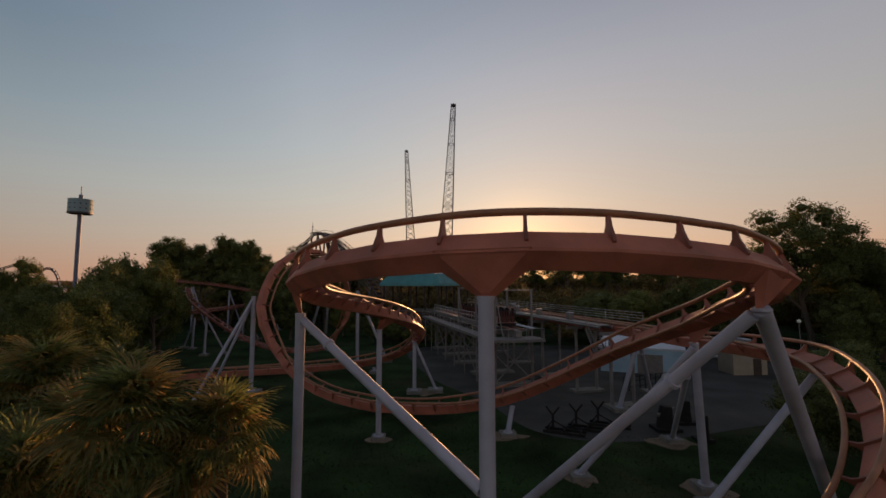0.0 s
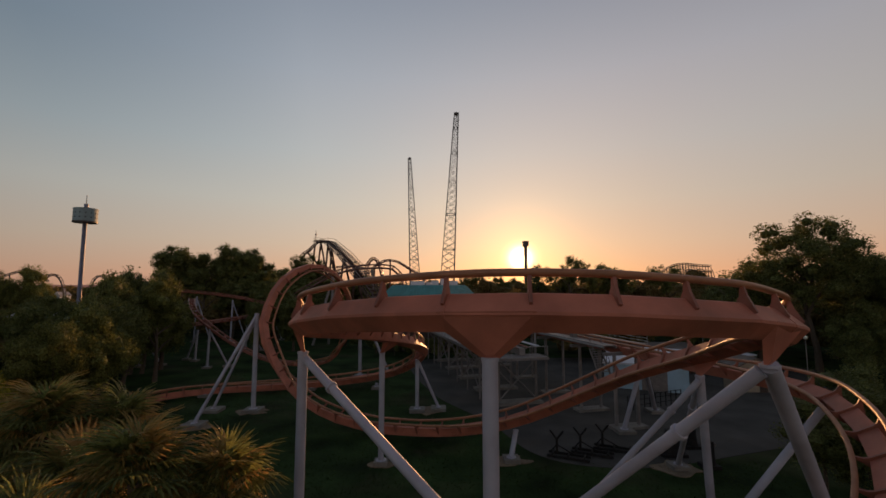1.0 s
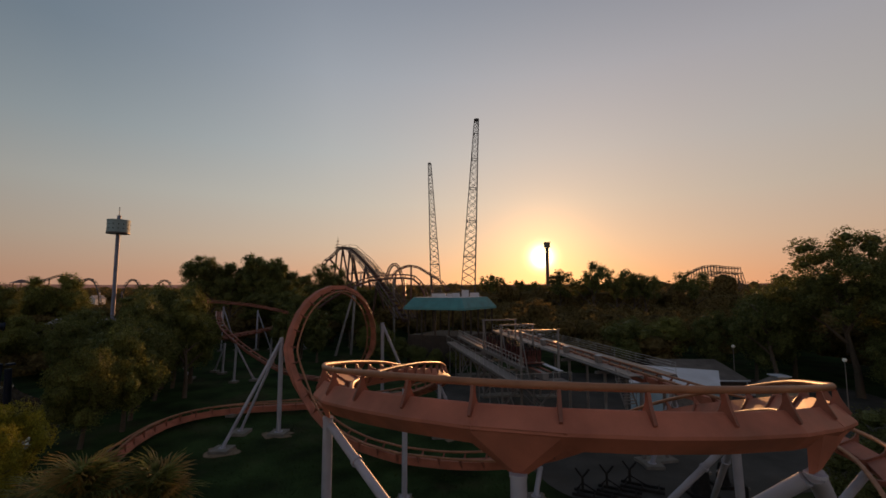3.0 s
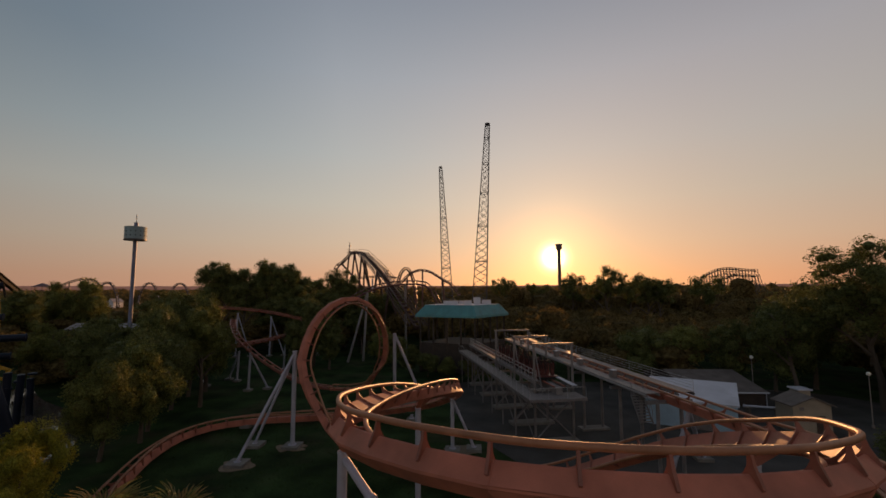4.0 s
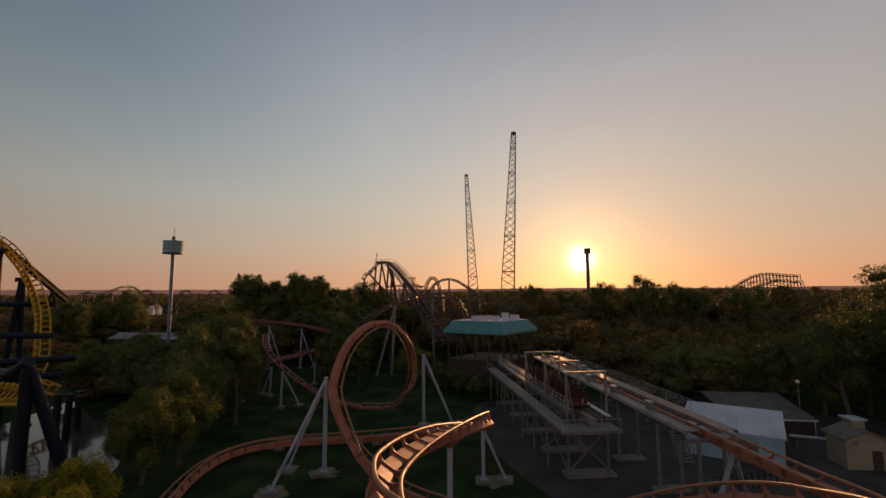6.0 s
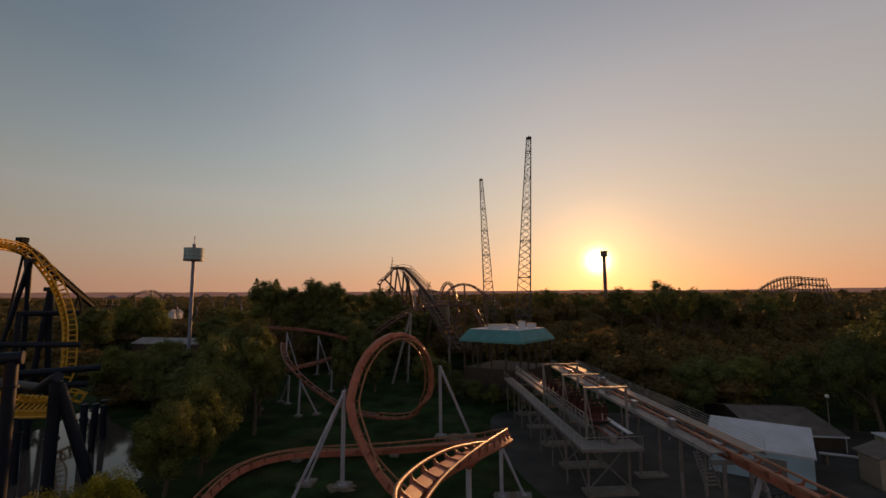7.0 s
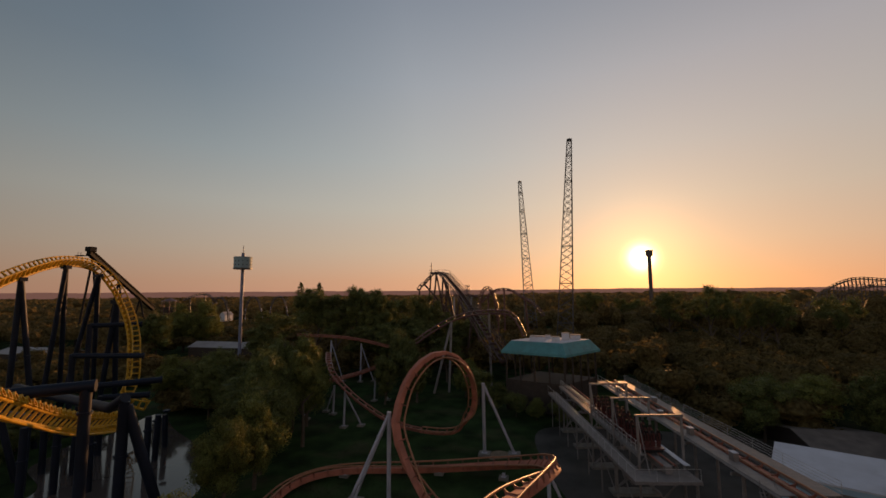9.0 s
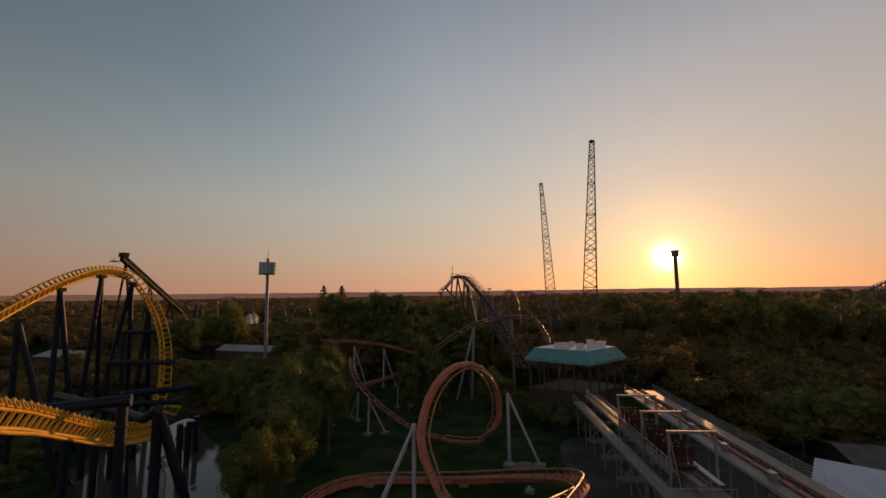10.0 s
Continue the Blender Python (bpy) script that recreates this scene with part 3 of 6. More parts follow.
# ---- brake run, transfer track and its parked train ----
ALONG = Vector((-0.2215, 0.9752, 0.0))
ACROSS = Vector((0.9752, 0.2215, 0.0))
RUN0 = Vector((8.25, 49.9, 0.0))
TURN_RUN = Matrix((ACROSS, ALONG, Vector((0, 0, 1)))).transposed()


def on_run(a, o, z):
    """A place beside the transfer track: a metres away from its front gantry, o metres to the side, z up."""
    return RUN0 + ALONG * a + ACROSS * o + Vector((0, 0, z))


def railing(name_label, points, height=1.1, post_every=2.0, rails=(1.0, 0.55), r=0.035, mat=RAILING):
    ob = thing("railing", name_label, "railing", points[0], "railings")
    pts = [Vector(p) for p in points]
    for h in rails:
        part("handrail", Shape().tube([p + Vector((0, 0, height * h)) for p in pts], r, 8), mat, ob, smooth=True)
    for a, b in zip(pts[:-1], pts[1:]):
        n = max(int((b - a).length / post_every), 1)
        for k in range(n + 1):
            if k == n and b is not pts[-1]:
                continue
            q = a.lerp(b, k / n)
            part("post", Shape().tube([q, q + Vector((0, 0, height))], r, 6), mat, ob)
    return ob


def walkway(label, a0, a1, o0, o1, z, thick=0.22):
    """A steel deck in bays, on cross beams."""
    ob = thing("walkway", label, "walkway", on_run(a0, (o0 + o1) / 2, 0), "walkways")
    n = max(int(abs(a1 - a0) / 3), 1)
    for k in range(n):
        a, b = a0 + (a1 - a0) * k / n, a0 + (a1 - a0) * (k + 1) / n
        part("deck_panel", Shape().box(on_run((a + b) / 2, (o0 + o1) / 2, z), (abs(o1 - o0), abs(b - a) - 0.03, 0.06), TURN_RUN), GALV, ob)
        part("cross_beam", Shape().box(on_run(a + 0.1, (o0 + o1) / 2, z - 0.15), (abs(o1 - o0), 0.14, 0.22), TURN_RUN), TRESTLE, ob)
    for o in (o0 + 0.06, o1 - 0.06):
        part("edge_beam", Shape().box(on_run((a0 + a1) / 2, o, z - thick / 2 - 0.03), (0.12, abs(a1 - a0), thick + 0.1), TURN_RUN), TRESTLE, ob)
    return ob


def gantry(a, o0, o1, z):
    ob = thing("gantry", "pale grey steel portal frame over the transfer track", "gantry", on_run(a, 0, 0), "gantries")
    for o in (o0, o1):
        part("post", Shape().box(on_run(a, o, z / 2 + 0.1), (0.21, 0.21, z - 0.2), TURN_RUN), TRESTLE, ob)
        part("base_plate", Shape().box(on_run(a, o, 0.28), (0.5, 0.5, 0.05), TURN_RUN), TRESTLE, ob)
    part("crossbeam", Shape().box(on_run(a, (o0 + o1) / 2, z + 0.06), (o1 - o0 + 0.4, 0.24, 0.2), TURN_RUN), TRESTLE, ob)
    part("raking_brace", Shape().beam(on_run(a, o0 + 0.05, z - 0.2), on_run(a - 2.6, o0 - 0.1, 6.0), 0.09), TRESTLE, ob)
    return ob


gantry(0, -2.3, 2.3, 10.95)
gantry(7.2, -2.2, 2.2, 11.0)
gantry(14.8, -2.4, 2.6, 11.1)
for a in (0, 7.2, 14.8, 22.5, 30):
    fr = thing("trestle_frame", "pale grey cross-braced steel trestle under the raised platform", "trestle", on_run(a, 0, 0), "trestles")
    if a > 15:
        for o in (-2.4, 2.4):
            part("post", Shape().box(on_run(a, o, 2.8), (0.24, 0.24, 5.2), TURN_RUN), TRESTLE, fr)
    part("tie_beam", Shape().box(on_run(a, -0.3, 5.2), (5.4, 0.2, 0.28), TURN_RUN), TRESTLE, fr)
    for o, q in ((-2.3, 2.3), (2.3, -2.3)):
        part("brace", Shape().tube([on_run(a + (0.12 if o > 0 else -0.12), o, 0.5), on_run(a + (0.12 if o > 0 else -0.12), q, 5.0)], 0.085, 8), TRESTLE, fr)
    part("footing", Shape().box(on_run(a, 0, 0.12), (5.6, 1.8, 0.4), TURN_RUN), CONCRETE, fr, "pale concrete footing slab")
    if a < 30:
        for z0, z1 in ((0.5, 5.2), (5.2, 0.5)):
            part("side_brace", Shape().tube([on_run(a + 0.2, -2.35, z0), on_run(a + 7.2, -2.35, z1)], 0.07, 8), TRESTLE, fr)
walkway("galvanised walkway along the transfer track, full of grating", -3.2, 34, -4.1, -2.5, 5.65)
walkway("galvanised end platform below the front gantry", -3.2, -0.4, -2.45, 2.4, 5.6)
railing("galvanised pipe railing between walkway and parked train", [on_run(34, -1.75, 6.75), on_run(0.8, -1.75, 6.75)], post_every=1.2)
ledge = thing("loading_ledge", "narrow pale steel ledge at the height of the train floor", "walkway", on_run(0, -1.75, 0))
part("deck", Shape().box(on_run(17.4, -1.7, 6.70), (0.7, 33.4, 0.08), TURN_RUN), GALV, ledge)
part("edge_beam", Shape().box(on_run(17.4, -2.0, 6.55), (0.1, 33.4, 0.3), TURN_RUN), TRESTLE, ledge)
far_ledge = thing("loading_ledge", "pale steel plank beside the front of the parked train", "walkway", on_run(0, 1.5, 0))
part("deck", Shape().box(on_run(6.5, 1.6, 6.72), (0.55, 17.0, 0.07), TURN_RUN), ROOFWHITE, far_ledge)
for a in range(-1, 15, 4):
    part("bracket", Shape().beam(on_run(a, 0.4, 6.25), on_run(a, 1.6, 6.66), 0.09), TRESTLE, far_ledge)
for a in range(1, 34, 4):
    part("post", Shape().box(on_run(a, -1.95, 6.05), (0.1, 0.1, 0.75), TURN_RUN), TRESTLE, ledge)
railing("galvanised pipe railing along the outer walkway edge", [on_run(34, -4.05, 5.7), on_run(-3.1, -4.05, 5.7), on_run(-3.1, 2.3, 5.7)], rails=(1.0,), r=0.022)
for a in range(2, 34, 5):
    st = thing("walkway_bracket", "pale grey raking prop under the walkway", "bracket", on_run(a, -3.3, 0), "walkway props")
    part("post", Shape().beam(on_run(a, -3.9, 0.2), on_run(a, -3.9, 5.4), 0.14), TRESTLE, st)
    part("strut", Shape().beam(on_run(a, -2.3, 3.2), on_run(a, -3.9, 5.3), 0.1), TRESTLE, st)

# transfer rails under the train
tt = thing("transfer_track", "dark red transfer rails on steel beams", "track", on_run(0, 0, 0))
for o in (-0.62, 0.62):
    part("rail", Shape().tube([on_run(-1.5, o, 6.55), on_run(36, o, 6.55)], 0.1, 10), TIE, tt, smooth=True)
part("box_beam", Shape().box(on_run(17, 0, 6.05), (0.7, 37, 0.75), TURN_RUN), TRESTLE, tt)


def train_car(a):
    car = thing("coaster_car", "parked coaster car with four dark red stand-up seats", "coaster car", on_run(a, 0, 6.6), "parked train")
    ob = part("chassis", Shape().box(on_run(a, 0, 6.82), (1.9, 1.35, 0.26), TURN_RUN), BLACK, car)
    part("floor_pan", Shape().box(on_run(a, 0, 7), (2.5, 1.2, 0.1), TURN_RUN), SEATRED, car)
    for k in range(4):
        o = (k - 1.5) * 0.62
        seat = part("seat_back", Shape().box(on_run(a + 0.25, o, 7.75), (0.46, 0.16, 1.45), TURN_RUN), SEATRED, car)
        part("headrest", Shape().box(on_run(a + 0.22, o, 8.6), (0.3, 0.14, 0.28), TURN_RUN), BLACK, seat)
        part("harness", Shape().tube([on_run(a + 0.2, o - 0.17, 8.5), on_run(a - 0.15, o - 0.2, 8.35), on_run(a - 0.2, o - 0.14, 7.8), on_run(a - 0.2, o + 0.14, 7.8),
                                      on_run(a - 0.15, o + 0.2, 8.35), on_run(a + 0.2, o + 0.17, 8.5)], 0.055, 6), BLACK, seat)
    for o in (-0.7, 0.7):
        part("wheel_carrier", Shape().box(on_run(a, o, 6.62), (0.22, 0.7, 0.34), TURN_RUN), BLACK, car)
    return car


car0 = train_car(2.2)
for k in range(1, 9):
    q = on_run(2.2 + 1.95 * k, 0, 6.6)
    copy_thing(car0, Matrix.Translation(q))

# brake run walkways beside the orange track
BR = [Vector((7.8, 84, 0)), Vector((9.9, 74, 0)), Vector((12.0, 64, 0)), Vector((14.0, 55, 0)), Vector((15.7, 47, 0)), Vector((17.0, 41, 0))]


def beside(o, z, pts=BR):
    out = []
    for i, p in enumerate(pts):
        t = (pts[min(i + 1, len(pts) - 1)] - pts[max(i - 1, 0)]).normalized()
        s = t.cross(Vector((0, 0, 1)))
        out.append(p + s * o + Vector((0, 0, z)))
    return out


def deck_along(label, o0, o1, z):
    """Right of the way is plus; the run heads for the turn."""
    ob = thing("walkway", label, "walkway", (BR[0].x, BR[0].y, 0), "walkways")
    a, b = beside(o0, z), beside(o1, z)
    for i in range(len(a) - 1):
        n = 3
        for k in range(n):
            q = [a[i].lerp(a[i + 1], k / n), a[i].lerp(a[i + 1], (k + 0.99) / n), b[i].lerp(b[i + 1], (k + 0.99) / n), b[i].lerp(b[i + 1], k / n)]
            part("deck_panel", Shape().add(q + [p - Vector((0, 0, 0.07)) for p in q], [(0, 1, 2, 3), (7, 6, 5, 4), (0, 4, 5, 1), (1, 5, 6, 2), (2, 6, 7, 3), (3, 7, 4, 0)]), GALV, ob)
    for o in (o0, o1):
        part("edge_beam", Shape().tube([p - Vector((0, 0, 0.2)) for p in beside(o, z)], 0.13, 4), TRESTLE, ob)
    return ob


deck_along("galvanised walkway on one side of the brake run", 0.95, 2.3, 7.75)
deck_along("galvanised walkway on the other side of the brake run", -0.95, -2.6, 7.75)
railing("galvanised pipe railing along the brake run", beside(-2.55, 7.75), post_every=3.4, rails=(1.0, 0.75, 0.5, 0.25), r=0.022)
railing("low galvanised pipe railing along the brake run", beside(2.25, 7.75)[:3], rails=(1.0, 0.5), r=0.025)
for i, p in enumerate(beside(0, 0)[1:]):
    pier = thing("brake_run_pier", "pale grey twin-post pier under the brake run", "pier", p, "brake run piers")
    for o in (-1.2, 1.2):
        q = p + ACROSS * o
        part("post", Shape().tube([q + Vector((0, 0, 0.2)), q + Vector((0, 0, 6.9))], 0.17, 12), TRESTLE, pier, smooth=True)
    part("cap_beam", Shape().box(p + Vector((0, 0, 6.95)), (4.6, 0.3, 0.3), TURN_RUN), TRESTLE, pier)
    part("footing", Shape().box(p + Vector((0, 0, 0.1)), (3.6, 1.4, 0.34), TURN_RUN), CONCRETE, pier)
for a, o in ((1.5, -1.25), (9, -1.25), (16, -1.25), (23, 1.25), (30, -1.25)):
    q = Vector((14.9, 50.5, 0)) + ALONG * (a - 4) + ACROSS * o
    bx = thing("brake_box", "small pale metal control box beside the brake fins", "control box", q + Vector((0, 0, 7.35)), "control boxes")
    part("cabinet", Shape().box(q + Vector((0, 0, 8.05)), (0.5, 0.7, 0.9), TURN_RUN), GALV, bx)
    part("lid", Shape().box(q + Vector((0, 0, 8.53)), (0.56, 0.76, 0.06), TURN_RUN), ROOFWHITE, bx)
    part("leg", Shape().box(q + Vector((0, 0, 7.5)), (0.12, 0.12, 0.32), TURN_RUN), GALV, bx)
sl = thing("stair_flight", "galvanised steel stair hanging below the walkway end", "stair", (15.4, 40.6, 0))
for k in range(10):
    part("tread", Shape().box((14.6 - 0.02 * k, 42.2 - 0.27 * k, 7.2 - 0.19 * k), (1.0, 0.26, 0.05), TURN_RUN), GALV, sl)
for dx in (-0.55, 0.55):
    part("stringer", Shape().beam((14.6 + dx, 42.3, 7.2), (14.4 + dx, 39.6, 5.3), 0.06, 0.25), GALV, sl)
    part("handrail", Shape().tube([(14.6 + dx, 42.3, 8.3), (14.4 + dx, 39.6, 6.4)], 0.03, 8), GALV, sl)
    for k in (0, 3, 6, 9):
        part("post", Shape().tube([(14.6 + dx - 0.02 * k, 42.2 - 0.27 * k, 7.2 - 0.19 * k), (14.6 + dx - 0.02 * k, 42.2 - 0.27 * k, 8.28 - 0.19 * k)], 0.025, 6), GALV, sl)

# ---- station with its teal roof ----
station = thing("station", "ride station with a teal mansard roof and open sides", "station", (-2, 92, 0))
ST = [(-12.6, 90.5), (0.2, 86.0), (7.5, 96.5), (-5.5, 101.5)]
mid = Vector((sum(p[0] for p in ST) / 4, sum(p[1] for p in ST) / 4, 0))
low_ring = [Vector((*p, 11.9)) for p in ST]
up_ring = [mid + (Vector((*p, 0)) - mid) * 0.80 + Vector((0, 0, 13.9)) for p in ST]
for i in range(4):
    j = (i + 1) % 4
    q = [low_ring[i], low_ring[j], up_ring[j], up_ring[i]]
    part("roof_slope", Shape().add(q + [p - Vector((0, 0, 0.2)) for p in q], [(0, 1, 2, 3), (7, 6, 5, 4), (0, 4, 5, 1), (1, 5, 6, 2), (2, 6, 7, 3), (3, 7, 4, 0)]), TEAL, station)
    part("fascia", Shape().beam(low_ring[i] - Vector((0, 0, 0.25)), low_ring[j] - Vector((0, 0, 0.25)), 0.2, 0.5), TEAL, station)
    n = 16
    for k in range(1, n):
        a, b = low_ring[i].lerp(low_ring[j], k / n), up_ring[i].lerp(up_ring[j], k / n)
        part("standing_seam", Shape().beam(a + Vector((0, 0, 0.04)), b + Vector((0, 0, 0.04)), 0.06), TEAL, station)
part("roof_deck", Shape().prism([(p.x, p.y) for p in up_ring], 13.7, 13.95), ROOFWHITE, station)
for x, y, w, h in ((-5.2, 92.5, 3.0, 0.8), (-1.5, 91.0, 1.6, 0.9), (0.5, 93.0, 1.5, 1.5), (2.6, 95.5, 2.0, 0.9), (-3.0, 96.0, 1.2, 0.7)):
    u = part("rooftop_unit", Shape().box((x, y, 13.95 + h / 2), (w, w * 0.8, h)), ROOFWHITE, station, "white rooftop air unit")
    part("cover", Shape().box((x, y, 13.98 + h), (w * 1.05, w * 0.85, 0.08)), GALV, u)
inset = [mid + (Vector((*p, 0)) - mid) * 0.9 for p in ST]
for i in range(4):
    j = (i + 1) % 4
    for k in range(4):
        q = inset[i].lerp(inset[j], k / 4)
        part("post", Shape().box(q + Vector((0, 0, 5.9)), (0.35, 0.35, 11.6)), WALLDARK, station)
    part("wall", Shape().beam(inset[i] + Vector((0, 0, 3.0)), inset[j] + Vector((0, 0, 3.0)), 0.2, 5.6), WALLDARK, station)
part("platform_floor", Shape().prism([(p.x, p.y) for p in inset], 5.8, 6.1), WALLDARK, station)

# ---- yard buildings ----
wh = thing("workshop_building", "low workshop with a sloping white membrane roof", "building", (28, 59.5, 0))
WB = [Vector((25.3, 65.7, 0)), Vector((35.0, 61.2, 0)), Vector((30.6, 53.4, 0)), Vector((21.2, 57.8, 0))]
WZ = (4.45, 4.45, 3.4, 3.4)
q = [p + Vector((0, 0, z)) for p, z in zip(WB, WZ)]
part("roof", Shape().add([p for p in q] + [p - Vector((0, 0, 0.22)) for p in q], [(3, 2, 1, 0), (4, 5, 6, 7), (0, 1, 5, 4), (1, 2, 6, 5), (2, 3, 7, 6), (3, 0, 4, 7)]), ROOFWHITE, wh)
c = sum(WB, Vector()) / 4
w4 = [c + (p - c) * 0.96 for p in WB]
for i in range(4):
    j = (i + 1) % 4
    zi, zj = WZ[i] - 0.2, WZ[j] - 0.2
    inner = [c + (p - c) * 0.985 for p in w4]
    part("wall", Shape().add([w4[i], w4[j], w4[j] + Vector((0, 0, zj)), w4[i] + Vector((0, 0, zi)), inner[i], inner[j], inner[j] + Vector((0, 0, zj)), inner[i] + Vector((0, 0, zi))],
                             [(0, 1, 2, 3), (7, 6, 5, 4), (3, 2, 6, 7), (0, 4, 5, 1), (1, 5, 6, 2), (0, 3, 7, 4)]), BLUEWALL if i == 2 else TAN, wh)
dr = part("roller_door", Shape().beam(w4[2].lerp(w4[3], 0.25) + Vector((0.05, -0.06, 1.3)), w4[2].lerp(w4[3], 0.55) + Vector((0.05, -0.06, 1.3)), 0.06, 2.5), GALV, wh)
for k in range(1, 8):
    part("slat", Shape().beam(w4[2].lerp(w4[3], 0.25) + Vector((0.03, -0.10, 0.32 * k)), w4[2].lerp(w4[3], 0.55) + Vector((0.03, -0.10, 0.32 * k)), 0.03, 0.05), GALV, dr)


def gable_house(name, label, x0, y0, x1, y1, wall_h, ridge_h, wall_mat, roof_mat, along_x=True, over=0.35):
    h = thing(name, label, "building", ((x0 + x1) / 2, (y0 + y1) / 2, 0), "yard buildings")
    part("wall", Shape().box(((x0 + x1) / 2, (y0 + y1) / 2, wall_h / 2), (x1 - x0, y1 - y0, wall_h)), wall_mat, h)
    xm, ym = (x0 + x1) / 2, (y0 + y1) / 2
    if along_x:
        g = [((x0, y0), (x0, y1)), ((x1, y0), (x1, y1))]
        for x in (x0, x1):
            part("gable", Shape().add([(x - 0.05, y0, wall_h), (x - 0.05, y1, wall_h), (x - 0.05, ym, ridge_h), (x + 0.05, y0, wall_h), (x + 0.05, y1, wall_h), (x + 0.05, ym, ridge_h)],
                                      [(0, 1, 2), (5, 4, 3), (0, 3, 4, 1), (1, 4, 5, 2), (2, 5, 3, 0)]), wall_mat, h)
        sides = [((x0 - over, y0 - over, wall_h - 0.12), (x1 + over, y0 - over, wall_h - 0.12), (x1 + over, ym, ridge_h), (x0 - over, ym, ridge_h)),
                 ((x1 + over, y1 + over, wall_h - 0.12), (x0 - over, y1 + over, wall_h - 0.12), (x0 - over, ym, ridge_h), (x1 + over, ym, ridge_h))]
    else:
        for y in (y0, y1):
            part("gable", Shape().add([(x0, y - 0.05, wall_h), (x1, y - 0.05, wall_h), (xm, y - 0.05, ridge_h), (x0, y + 0.05, wall_h), (x1, y + 0.05, wall_h), (xm, y + 0.05, ridge_h)],
                                      [(0, 2, 1), (3, 4, 5), (0, 1, 4, 3), (1, 2, 5, 4), (2, 0, 3, 5)]), wall_mat, h)
        sides = [((x0 - over, y1 + over, wall_h - 0.12), (x0 - over, y0 - over, wall_h - 0.12), (xm, y0 - over, ridge_h), (xm, y1 + over, ridge_h)),
                 ((x1 + over, y0 - over, wall_h - 0.12), (x1 + over, y1 + over, wall_h - 0.12), (xm, y1 + over, ridge_h), (xm, y0 - over, ridge_h))]
    for s in sides:
        q = [Vector(p) for p in s]
        part("roof_slope", Shape().add([p + Vector((0, 0, 0.14)) for p in q] + q, [(0, 1, 2, 3), (7, 6, 5, 4), (0, 4, 5, 1), (1, 5, 6, 2), (2, 6, 7, 3), (3, 7, 4, 0)]), roof_mat, h)
    return h


shed = gable_house("shed", "small tan boarded shed with a gabled roof", 37.3, 54.4, 41.7, 57.4, 3.3, 4.25, TAN, ROOFGREY, along_x=False)
part("door", Shape().box((40.4, 54.36, 1.05), (1.0, 0.08, 2.1)), WALLDARK, shed)
part("vent", Shape().box((38.3, 54.37, 2.9), (0.5, 0.07, 0.4)), GALV, shed)
store = gable_house("storage_building", "long low storage building with a grey-brown roof", 31.5, 66.3, 42.0, 83.0, 2.1, 3.7, WALLDARK, ROOFGREY, along_x=True)
part("fascia", Shape().box((36.75, 65.93, 2.05), (11.2, 0.07, 0.2)), ROOFWHITE, store, "thin white eaves board")
part("downpipe", Shape().tube([(42.06, 66.2, 0.05), (42.06, 66.2, 2.0)], 0.06, 8), ROOFWHITE, store)
box_hut = thing("site_cabin", "small site cabin with a white flat roof", "building", (44.6, 61.8, 0), "yard buildings")
part("wall", Shape().box((43.9, 62.2, 1.75), (1.5, 1.6, 3.5)), TAN, box_hut)
part("roof", Shape().box((43.9, 62.2, 3.6), (1.9, 2.1, 0.16)), ROOFWHITE, box_hut, "white sheet roof")
beam_stock = thing("pipe_stack", "long pale steel pipe lying on timber blocks", "pipe", (38.5, 60.9, 0))
part("pipe", Shape().tube([(35.9, 61.6, 1.35), (40.2, 60.4, 1.35)], 0.16, 10), ROOFWHITE, beam_stock, smooth=True)
for x, y in ((36.4, 61.46), (39.7, 60.54)):
    part("trestle", Shape().box((x, y, 0.6), (0.3, 0.9, 1.2)), WOODGREY, beam_stock)
for x0, y0, x1, y1, hh in ((-140, 140, -103, 149, 5.0), (-196, 111, -169, 123, 5.0)):
    gable_house("hall", "long pale-roofed park hall among trees", x0, y0, x1, y1, hh - 1.2, hh + 0.4, WALLDARK, HALLROOF)
gable_house("white_house", "far white house with a grey roof among trees", -233.5, 262, -229, 270, 9.2, 11.4, ROOFWHITE, HALLROOF, along_x=False)


def street_lamp(x, y, h):
    ob = thing("street_lamp", "slim grey lamp post with a round frosted globe", "street lamp", (x, y, 0), "yard lamps")
    part("pole", Shape().tube([(x, y, 0), (x, y, h - 0.3)], 0.07, 10, r_end=0.05), GALV, ob, smooth=True)
    part("base", Shape().tube([(x, y, 0), (x, y, 0.35)], 0.16, 10), GALV, ob)
    sh = Shape()
    rings = [(math.sin(math.pi * k / 8) * 0.26 + 0.001, -math.cos(math.pi * k / 8) * 0.26) for k in range(9)]
    sh.add([(x + r * math.cos(a * math.pi / 6), y + r * math.sin(a * math.pi / 6), h + z) for r, z in rings for a in range(12)],
           [(i * 12 + a, i * 12 + (a + 1) % 12, (i + 1) * 12 + (a + 1) % 12, (i + 1) * 12 + a) for i in range(8) for a in range(12)])
    part("globe", sh, LAMPGLASS, ob, "round frosted globe", smooth=True)
    return ob


street_lamp(42.1, 69.1, 6.7)
street_lamp(48.5, 57.0, 6.6)


